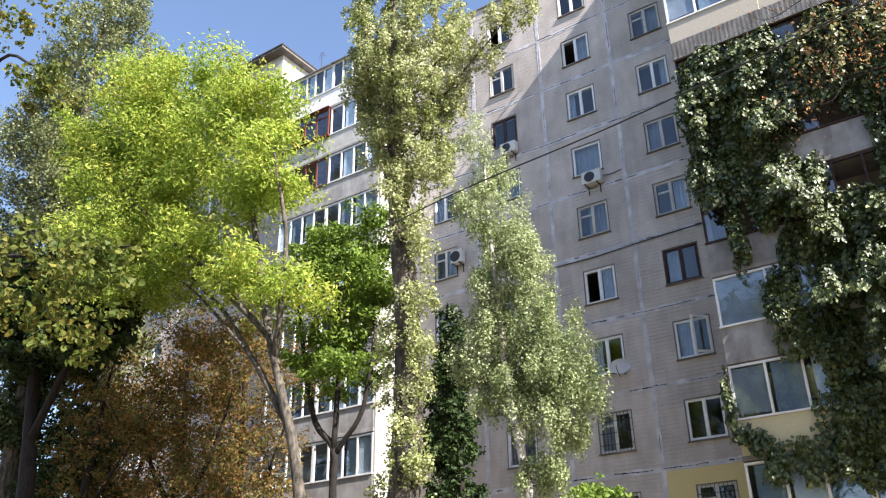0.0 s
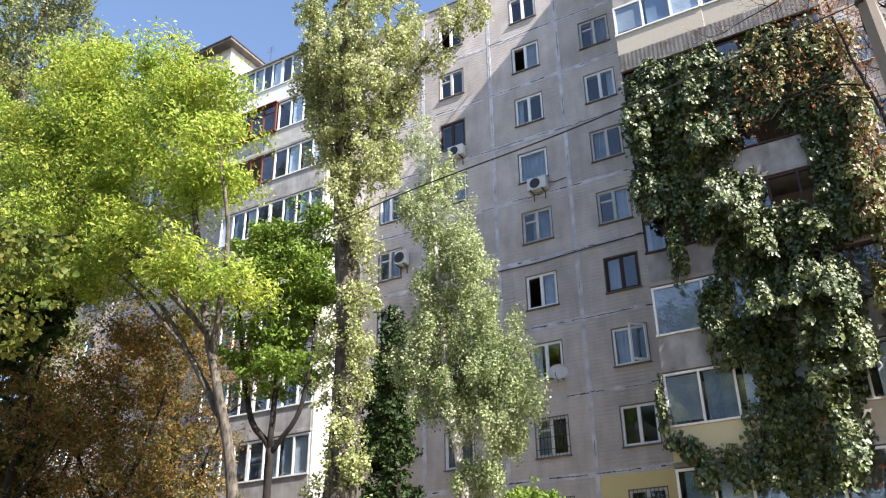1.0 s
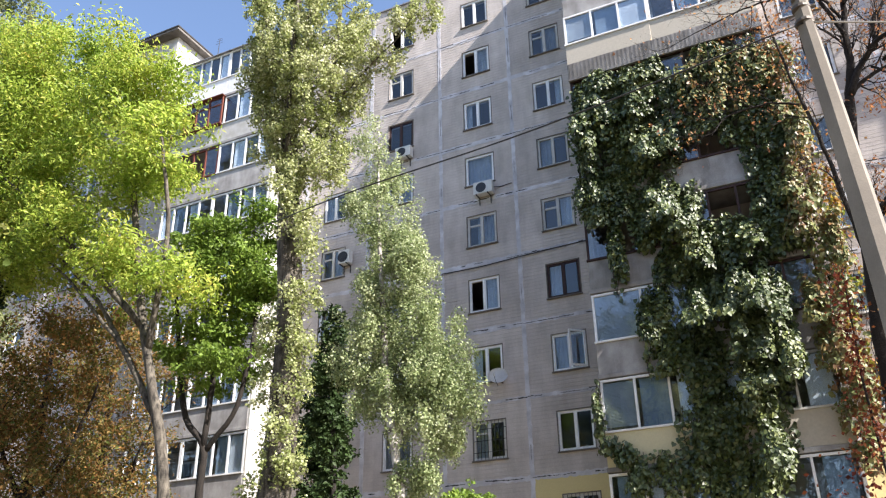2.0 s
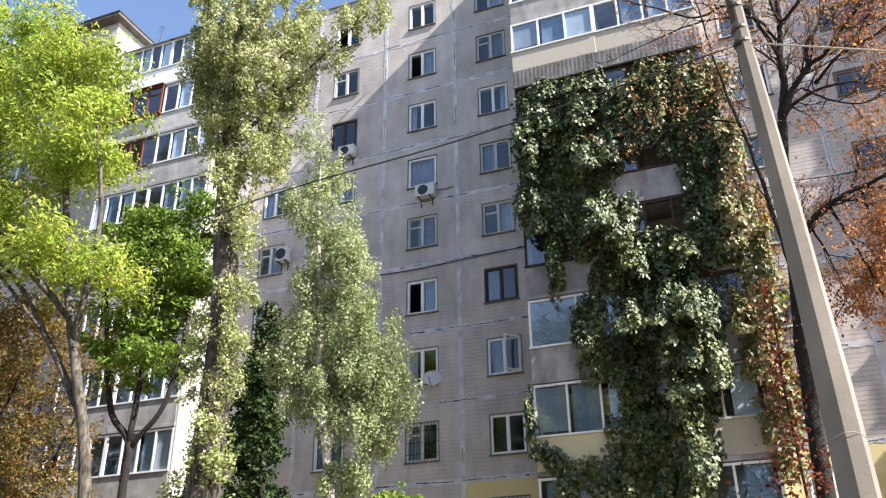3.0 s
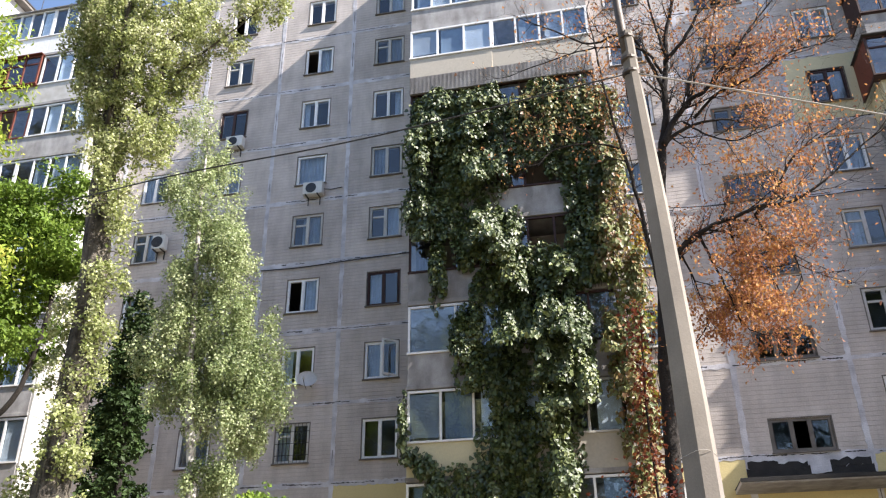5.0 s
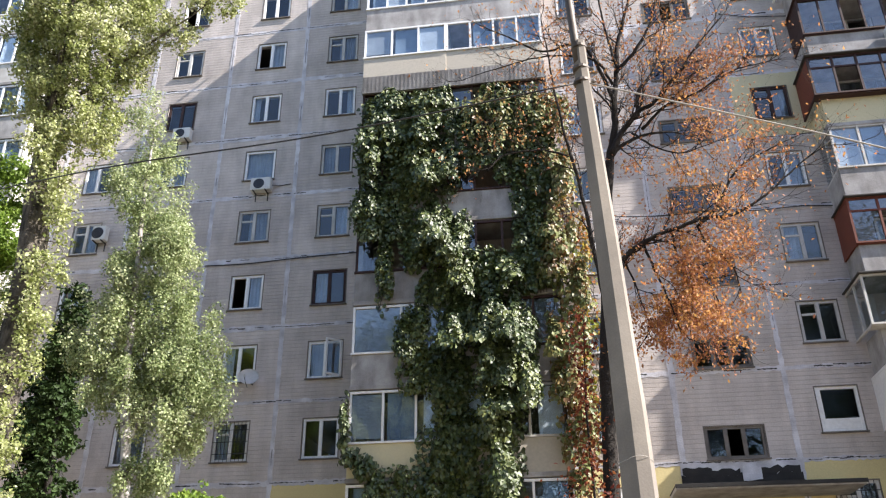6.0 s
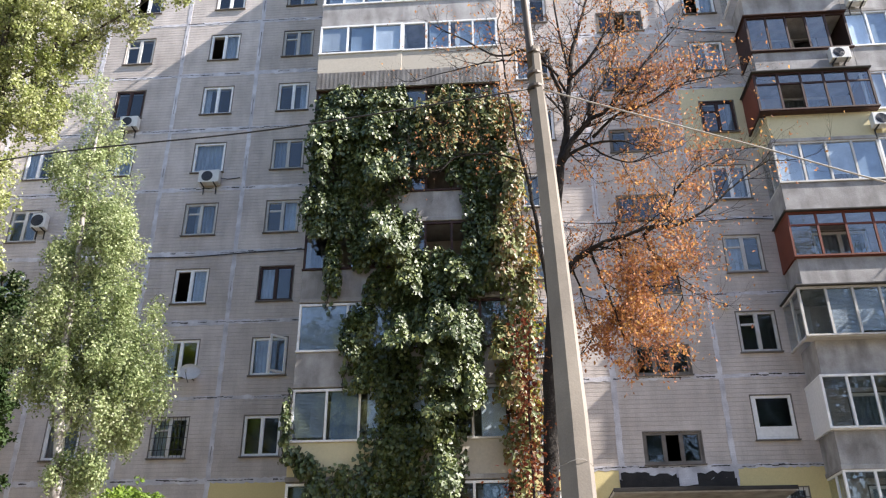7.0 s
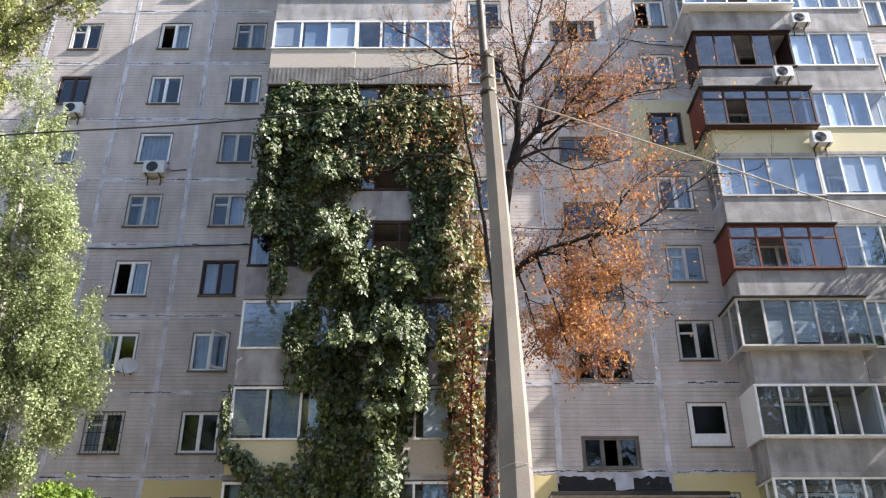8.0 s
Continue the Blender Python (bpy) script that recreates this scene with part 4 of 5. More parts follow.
# ---- fittings on the walls ----
def ac_unit(x, y, z, w=0.68, h=0.5, label="white outdoor air conditioner unit on wall brackets", pipe=None):
    """An outdoor unit with its back at y, its left lower corner at x, z."""
    ob = thing("air_conditioner", (x, y, z), label, "air conditioner", "air conditioners")
    body = part("body", boxed(0, w, -0.36, -0.06, 0, h, bevel=0.02), ACWHITE, ob)
    c = (w * 0.42, -0.365, h * 0.5)
    bm = bmesh.new()
    for k in range(4):
        r = h * (0.1 + 0.095 * k)
        tube(bm, [(c[0] + r * math.cos(a * math.pi / 10), c[1], c[2] + r * math.sin(a * math.pi / 10)) for a in range(21)], [0.006] * 21, 4)
    part("fan_grille", bm, DARKMETAL, body)
    part("fan", tube(bmesh.new(), [(c[0], -0.362, c[2]), (c[0], -0.3605, c[2])], [h * 0.4, h * 0.4], 24), DARKMETAL, body, "dark fan opening")
    for k in (0.15, 0.75):
        bm = boxed(w * k, w * k + 0.04, -0.4, 0.0, -0.045, -0.003)
        box(bm, w * k + 0.005, w * k + 0.035, -0.04, 0.0, -0.35, -0.045)
        part("bracket", bm, DARKMETAL, ob)
    if pipe:
        part("pipe", tube(bmesh.new(), bent([(w, -0.15, h * 0.5), (w + 0.15, -0.05, h * 0.55), *pipe], 5), [0.018] * ((len(pipe) + 1) * 5 + 1), 6), DARKMETAL, ob, "black pipe", True)
    return ob


ac_unit(-11.5, YL, 18.4, 0.82, 0.56, "white outdoor air conditioner under a window with a black pipe", [(1.1, -0.03, 0.3), (1.55, -0.03, 0.34)])
ac_unit(-15.15, YL, 21.2, 0.75, 0.52)
ac_unit(-17.85, YL, 16.7, 0.55, 0.62)
ac_unit(13.1, YS, 23.25, 0.68, 0.5, "white outdoor air conditioner on a balcony parapet")
ac_unit(12.0, YS, 20.72, 0.68, 0.5, "white outdoor air conditioner on a balcony parapet")
ac_unit(12.8, YS, 17.85, 0.68, 0.5, "white outdoor air conditioner on a cream balcony parapet")

dish = thing("satellite_dish", (-10.72, YL - 0.45, 10.65), "round pale grey satellite dish on a wall arm", "satellite dish")
bm = bmesh.new()
rings = []
for i in range(6):
    r = 0.36 * i / 5
    rings.append([bm.verts.new((r * math.cos(k * math.pi / 12), 0.1 * (r / 0.36) ** 2 * -1, r * math.sin(k * math.pi / 12))) for k in range(24)] if i else [bm.verts.new((0, 0, 0))])
for k in range(24):
    bm.faces.new((rings[0][0], rings[1][k], rings[1][(k + 1) % 24]))
for r, s in zip(rings[1:], rings[2:]):
    for k in range(24):
        bm.faces.new((r[k], s[k], s[(k + 1) % 24], r[(k + 1) % 24]))
bmesh.ops.solidify(bm, geom=bm.faces[:], thickness=0.012)
plate = part("reflector", bm, PVC, dish, smooth=True)
plate.rotation_euler = (radians(-25), 0, radians(18))
part("arm", tube(bmesh.new(), [(0, 0.45, -0.1), (0, 0.1, -0.1), (0, 0.02, 0)], [0.02, 0.02, 0.02], 6), DARKMETAL, dish)
feed = part("feed_arm", tube(bmesh.new(), [(0, -0.05, -0.34), (0.05, -0.4, -0.25), (0.05, -0.5, -0.1)], [0.012, 0.012, 0.012], 6), DARKMETAL, dish)
part("receiver", boxed(0.02, 0.08, -0.54, -0.46, -0.12, -0.02, bevel=0.01), ACWHITE, feed)
vent = thing("wall_vent", (7.24, YR, 12.0), "small square metal vent box on the wall", "vent")
part("casing", boxed(0, 0.2, -0.12, 0.0, 0, 0.22, bevel=0.01), ACWHITE, vent)
part("louvre", boxed(0.03, 0.17, -0.13, -0.121, 0.04, 0.18), DARKMETAL, vent)

aerial = thing("roof_aerial", (-25.2, YW + 0.5, ROOF + 0.25), "thin metal television aerial on the roof edge", "aerial")
part("mast", tube(bmesh.new(), [(0, 0, -0.4), (0, 0, 1.2)], [0.02, 0.015], 6), DARKMETAL, aerial)
for k, z in enumerate((0.9, 1.05, 1.18)):
    part("element", tube(bmesh.new(), [(-0.25 + 0.05 * k, 0, z), (0.25 - 0.05 * k, 0, z)], [0.008, 0.008], 5), DARKMETAL, aerial)


def blobs_at(y, ry, density, spots):
    """Crown ellipsoids round the depth y: spots (x, z, rx, rz), with clumps by their size."""
    return [((x, y, z), (rx, ry, rz), max(4, int(density * rx * rz))) for x, z, rx, rz in spots]


# big ash in full yellow-green leaf
tree("ash_tree", "broad ash tree in bright yellow-green leaf", [
    [(-12.88, 13.75, 0.35, 0.18), (-13.25, 13.75, 4.8, 0.125), (-14.11, 13.75, 7.54, 0.1), (-15, 14, 9.48, 0.1), (-16.38, 14.25, 13.73, 0.07), (-17.5, 14.5, 17.1, 0.04)],
    [(-13.75, 13.75, 6.47, 0.09), (-15.38, 13.88, 8.6, 0.07), (-17, 14.12, 10.35, 0.06), (-20, 14.5, 12.85, 0.03)],
    [(-15.38, 13.88, 8.6, 0.05), (-17.2, 13.75, 10.4, 0.04), (-19.4, 13.75, 12.2, 0.01)],
    [(-14.75, 13.88, 8.97, 0.1), (-18, 13.5, 12.1, 0.07), (-21.25, 13.12, 15.1, 0.04)],
    [(-14.38, 13.88, 8.23, 0.09), (-14, 13.5, 11.1, 0.06), (-14.5, 13.25, 14.1, 0.04)]],
    blobs_at(13.75, 1.7, 8.0, [(-19.6, 18.6, 2.4, 1.3), (-22.6, 18.6, 2.4, 1.5), (-20.4, 17.0, 3.8, 1.5), (-16.7, 16.0, 1.4, 1.1), (-15.3, 16.4, 0.5, 1.5), (-15.3, 14.2, 1.2, 0.9), (-21.3, 15.3, 3.2, 1.2), (-17.4, 14.0, 2.6, 1.0),
                                (-14.5, 13.0, 0.7, 0.55), (-21.3, 13.4, 2.4, 1.1), (-17.8, 12.2, 2.4, 0.9), (-15.1, 10.9, 1.35, 0.75), (-13.75, 9.7, 0.65, 0.5), (-15.7, 10.3, 1.0, 0.5), (-20.4, 11.7, 2.3, 0.8)]),
    ASH_LEAF, 100000, 0.145, 0.85, BARK, 3, flat=0.35, aspect=2.4, squash=0.5, tufts=7, hang=0.25)
# slim dark tree beside it
tree("maple_tree", "slim dark-trunked tree in mid green leaf", [
    [(-13.68, 15.6, 0.88, 0.12), (-13.92, 15.6, 5.08, 0.09), (-13.97, 15.6, 6.28, 0.08), (-14.7, 15.6, 7.24, 0.07), (-15.36, 15.6, 9.88, 0.05), (-15.84, 15.6, 12.28, 0.02)],
    [(-13.94, 15.6, 6.16, 0.07), (-13.08, 15.6, 7.18, 0.06), (-12.72, 15.6, 9.52, 0.06), (-13.2, 15.6, 12.88, 0.02)],
    [(-13.97, 15.6, 6.28, 0.08), (-13.92, 15.6, 8.68, 0.07), (-14.28, 15.6, 12.28, 0.02)]],
    blobs_at(15.6, 1.2, 20, [(-13.5, 11.9, 0.9, 0.9), (-14.3, 11.4, 1.1, 0.9), (-13.1, 10.6, 1.0, 0.9), (-13.6, 9.6, 1.2, 0.85), (-14.4, 9.0, 0.8, 0.7), (-13.0, 8.3, 0.8, 0.5), (-14.0, 7.9, 0.9, 0.3), (-12.8, 12.2, 0.6, 0.8)]),
    GREEN_LEAF, 23000, 0.135, 0.46, DARKBARK, 5, flat=0.4, aspect=2.0, squash=0.55, tufts=6, hang=0.12)
# tall columnar poplar with shoots all along the trunk
tree("poplar_tree", "tall columnar poplar with leafy shoots along its trunk", [
    [(-7.62, 10, 0.6, 0.3), (-7.52, 10, 3.7, 0.23), (-7.47, 10, 6.2, 0.19), (-7.65, 10, 8.2, 0.18), (-7.8, 10, 10.5, 0.11), (-7.85, 10, 13.5, 0.07), (-7.8, 10, 17.5, 0.03)],
    [(-7.7, 10, 8.6, 0.06), (-8.3, 10, 10.5, 0.05), (-8.6, 10, 13.6, 0.03)], [(-7.7, 10, 8.4, 0.06), (-7.0, 10, 10.3, 0.05), (-6.8, 10, 13.2, 0.03)],
    [(-7.7, 10, 9.0, 0.05), (-7.5, 9.5, 11.3, 0.04), (-7.3, 9.4, 14.0, 0.02)], [(-7.6, 10, 9.6, 0.035), (-6.6, 10, 10.6, 0.025), (-5.2, 10, 11.7, 0.01)]],
    [((-8.3, 10, 12.7), (0.45, 0.8, 1.0), 60), ((-7.0, 10, 12.2), (0.75, 0.8, 1.0), 70), ((-8.2, 9.9, 11.0), (0.4, 0.7, 0.8), 45), ((-7.0, 9.9, 10.6), (0.7, 0.7, 0.9), 70), ((-7.6, 9.6, 11.5), (0.6, 0.6, 1.1), 60), ((-7.8, 9.8, 9.8), (0.4, 0.5, 0.6), 34), ((-6.9, 9.9, 9.4), (0.4, 0.5, 0.65), 30),
     ((-7.45, 9.75, 8.8), (0.35, 0.4, 0.55), 26), ((-7.2, 9.85, 7.9), (0.28, 0.3, 0.5), 16), ((-7.75, 10, 14.8), (1.1, 1.1, 1.9), 120), ((-6.4, 10, 11.0), (0.2, 0.4, 1.0), 26),
     ((-7.15, 9.9, 6.3), (0.1, 0.25, 1.2), 17), ((-7.2, 9.9, 4.4), (0.12, 0.25, 1.2), 13), ((-7.85, 9.95, 6.2), (0.05, 0.15, 1.5), 7), ((-7.42, 9.75, 5.6), (0.2, 0.05, 2.4), 16), ((-7.9, 9.95, 4.0), (0.05, 0.15, 1.0), 4),
     ((-5.25, 10, 11.65), (0.5, 0.4, 0.22), 14), ((-5.9, 10, 11.1), (0.3, 0.3, 0.25), 8)],
    POPLAR_LEAF, 82000, 0.05, 0.165, BARK, 7, flat=0.1, aspect=1.15, squash=1.5, tufts=5, brush=2, reach=0.3)
# birch
tree("birch_tree", "grey-green birch with hanging twigs and a white trunk", [
    [(-8.39, 15.6, 1.75, 0.13), (-8.52, 15.6, 4.52, 0.1), (-8.87, 15.55, 6.87, 0.08), (-9.02, 15.6, 8.66, 0.065), (-9.22, 15.6, 11.25, 0.04), (-9.5, 16, 13.8, 0.012)],
    [(-8.9, 16, 5.6, 0.04), (-8.3, 16, 7.0, 0.03), (-8.0, 16, 8.0, 0.012)], [(-9.2, 16, 7.2, 0.04), (-9.6, 16, 8.2, 0.03), (-9.8, 16, 9.0, 0.012)]],
    blobs_at(16, 1.0, 26, [(-9.5, 13.3, 0.42, 0.95), (-9.4, 11.65, 0.75, 1.0), (-9.0, 10.0, 1.25, 0.95), (-8.65, 8.6, 1.25, 0.75), (-9.65, 8.1, 0.8, 0.85), (-8.5, 7.35, 1.3, 0.7), (-7.4, 6.75, 0.5, 0.6), (-9.3, 6.8, 0.75, 0.4), (-8.3, 6.1, 1.0, 0.5), (-8.3, 5.1, 0.6, 0.45), (-7.75, 7.95, 0.6, 0.5)]),
    BIRCH_LEAF, 82000, 0.066, 0.34, BIRCHBARK, 9, twig=0.008, flat=0.1, droop=0.7, aspect=1.4, squash=1.3, twig_mat=DARKBARK, tufts=5, hang=0.3, brush=2, reach=0.5)
# rusty trees low at the end of the yard
for k, (x, y, s) in enumerate(((-21.5, 17, 11), (-25.8, 17.6, 12), (-22.4, 20.3, 13))):
    tree("chestnut_tree", "chestnut tree with rusty brown and green leaves", [
        [(x, y, 1.2, 0.26), (x - 0.2, y, 5.0, 0.2), (x - 0.1, y, 8.0, 0.12), (x - 0.3, y, 11.0, 0.04)],
        [(x - 0.2, y, 5.0, 0.1), (x + 1.2, y, 7.0, 0.07), (x + 2.0, y, 9.0, 0.03)], [(x - 0.2, y, 5.6, 0.1), (x - 1.6, y, 7.5, 0.07), (x - 2.4, y, 9.5, 0.03)]],
        [((x, y, 7.6), (2.3, 1.6, 3.2), 84), ((x + 0.8, y - 0.5, 5.6), (1.8, 1.4, 1.6), 20), ((x + 1.2, y - 0.3, 10.6), (2.8, 1.4, 1.8), 40)],
        RUST_LEAF, 15000, 0.13, 0.6, DARKBARK, s, flat=0.3, aspect=2.0, squash=0.5, tufts=6, hang=0.3)
tree("maple_tree", "thin maple in rusty brown leaf", [[(-24.31, 15.81, 0.89, 0.17), (-24.54, 15.81, 6.2, 0.12), (-24.19, 15.81, 10.33, 0.04)], [(-24.54, 15.81, 5.61, 0.06), (-22.18, 15.81, 7.97, 0.04), (-21, 15.81, 9.15, 0.01)]],
     [((-24.07, 15.81, 8.44), (2.83, 1.18, 3.07), 60), ((-20.53, 15.81, 7.03), (1.77, 0.94, 1.89), 26), ((-18.6, 15.8, 10.0), (2.4, 0.9, 0.9), 36)], RUST_LEAF, 9000, 0.13, 0.5, DARKBARK, 23, flat=0.3, aspect=2.0, squash=0.6, tufts=5)
# shade-darkened tree at the edge and pale poplars far behind
tree("maple_tree", "maple with a thick trunk, leaves darkened for shade", [
    [(-25.0, 14.5, 1.2, 0.3), (-25.6, 14.5, 6.3, 0.24), (-26.4, 14.5, 10.0, 0.18), (-27.0, 14.5, 15.0, 0.1)], [(-26.0, 14.5, 8.0, 0.15), (-24.4, 14.5, 10.6, 0.1), (-23.0, 14.5, 12.4, 0.04)]],
    [((-26.5, 14.5, 12.5), (3.0, 2.2, 2.6), 120), ((-23.6, 14.5, 12.0), (2.0, 1.6, 2.0), 60)], SHADE_LEAF, 26000, 0.15, 0.55, DARKBARK, 21, flat=0.3, aspect=1.1, squash=0.6, tufts=6, lobed=True)
for k, (x, y, h, rx) in enumerate(((-29.5, 16.0, 36, 2.3), (-33.5, 16.5, 30, 1.9), (-27.0, 17.5, 27, 1.2))):
    tree("poplar_tree", "tall pale poplar standing behind the yard", [[(x, y, 2.5, 0.4), (x, y, h * 0.5, 0.25), (x, y, h - 2, 0.05)]],
         [((x, y, h * 0.7), (rx, 2.0, h * 0.28), 300), ((x, y, h * 0.42), (rx * 0.8, 1.6, h * 0.2), 110)], FAR_LEAF, 42000, 0.13, 0.5, BARK, 31 + k, flat=0.1, aspect=1.2, squash=1.3, tufts=5)
tree("elm_tree", "elm against the house corner, leaves darkened for shade", [[(-15.9, 23.6, 2.6, 0.16), (-15.8, 23.6, 6.0, 0.12), (-16.0, 23.6, 11.0, 0.03)]],
     [((-15.9, 23.6, 7.6), (0.95, 0.8, 4.4), 150)], SHADE_LEAF, 14000, 0.16, 0.36, DARKBARK, 37, flat=0.3, tufts=5)
# overhanging near branches
tree("maple_tree", "near maple with dark boughs and thin green leaves", [
    [(-18.5, 5.6, 0.4, 0.22), (-18.2, 5.8, 5.0, 0.18), (-18.0, 6.0, 9.0, 0.13), (-18.2, 6, 13.5, 0.06)], [(-18.1, 5.9, 6.6, 0.06), (-14.0, 6, 7.6, 0.045), (-11.4, 6, 7.2, 0.03), (-9.2, 6, 6.7, 0.01)],
    [(-18.0, 6, 10.0, 0.06), (-15.0, 6, 12.4, 0.035), (-13.2, 6, 11.6, 0.025), (-12.2, 6, 10.8, 0.01)]],
    [((-11.6, 6, 6.9), (1.7, 0.8, 0.9), 60), ((-9.6, 6, 6.5), (0.6, 0.5, 0.35), 16), ((-14.6, 6, 13.6), (0.9, 0.8, 0.9), 24), ((-12.8, 6, 11.0), (0.8, 0.6, 0.35), 14), ((-10.0, 6, 5.6), (0.7, 0.5, 0.4), 14)],
    YELLOW_LEAF, 3600, 0.085, 0.24, DARKBARK, 41, flat=0.3, aspect=1.05, squash=0.6, tufts=4, lobed=True)
tree("maple_tree", "dense maple, leaf colour darkened for shade", [
    [(-30.0, 17, 2.2, 0.3), (-30.2, 17, 8.0, 0.22), (-30.0, 17, 13.0, 0.06)], [(-30.1, 17, 6.0, 0.12), (-27.6, 17, 9.5, 0.06), (-26.4, 17, 11.0, 0.02)]],
    [((-30.0, 17, 9.0), (3.4, 1.8, 4.5), 170), ((-26.8, 17, 7.6), (2.0, 1.6, 3.4), 50)], SHADE_LEAF, 24000, 0.17, 0.5, DARKBARK, 43, flat=0.3, squash=0.6, tufts=6)
# half-bare chestnut behind the pole
def bare_tree(name, label, limbs, zones, leaf, leaves, size, bark, seed, plane):
    """A tree whose limbs part into branches and twigs; dry leaves hang on the twigs, thick inside the zones (x, z, rx, rz, weight)."""
    rng, rr = np.random.default_rng(seed), random.Random(seed)
    base = Vector((limbs[0][0][0], plane, limbs[0][0][1]))
    ob = thing(name, base, label, "tree")
    branches, twigs, tips, stem = bmesh.new(), bmesh.new(), [], None

    def grow(a, way, length, radius, level):
        pts, p, d = [a], a, way.normalized()
        for _ in range(4):
            d = (d + Vector((rr.gauss(0, 0.2), rr.gauss(0, 0.2), rr.gauss(0.07, 0.2)))).normalized()
            p = p + d * length / 4
            pts.append(p)
        tube(branches if level == 1 else twigs, [q - base for q in pts], [radius * (1 - 0.2 * i) for i in range(5)], 5 if level == 1 else 3)
        if level == 3:
            tips.extend(pts[1:])
            return
        for i in range(1, 5):
            for _ in range(2 if level == 1 else 1):
                turn = Vector((rr.gauss(0, 1), rr.gauss(0, 0.8), rr.gauss(0.15, 1))).normalized()
                grow(pts[i], (pts[i] - pts[i - 1]).normalized() + turn * 0.85, length * rr.uniform(0.4, 0.65), radius * 0.5 * (1.1 - 0.12 * i), level + 1)

    for i, (*line, r0, r1, drift) in enumerate(limbs):
        n = len(line) - 1
        pts = bent([(x, plane + drift * k / n, z) for k, (x, z) in enumerate(line)], 5, 0.012, rr)
        rad = [r0 + (r1 - r0) * k / (len(pts) - 1) for k in range(len(pts))]
        limb = part("trunk" if i == 0 else "limb", tube(bmesh.new(), [p - base for p in pts], rad, 10 if i == 0 else 7, 0.08), bark, ob if i == 0 else stem, smooth=True)
        stem = stem or limb
        start = len(pts) // 2 if i == 0 else 4
        for k in range(start, len(pts), 2):
            way = (pts[k] - pts[k - 1]).normalized()
            turn = Vector((rr.gauss(0, 1), rr.gauss(0, 0.6), rr.gauss(0.25, 1))).normalized()
            grow(pts[k], way + turn * 0.8, rr.uniform(0.7, 1.25), max(0.011, rad[k] * 0.4), 1)
    tagged(part("branch_mass", branches, bark, ob), kind="stuff")
    tagged(part("twig_mass", twigs, bark, ob), kind="stuff")
    T = np.array([tuple(p) for p in tips])
    w = np.full(len(T), 0.03)
    for x, z, rx, rz, k in zones:
        w = np.maximum(w, k * np.exp(-((T[:, 0] - x) / rx) ** 2 - ((T[:, 2] - z) / rz) ** 2))
    pick = rng.choice(len(T), size=leaves, p=w / w.sum())
    pos = T[pick] + rng.normal(size=(leaves, 3)) * 0.065
    crown = tagged(new("crown", leaf_mesh("crown", pos - np.array(base), size, leaf, rng, 0.3, 0.9, 2.0)), kind="stuff")
    crown.parent = ob
    return ob


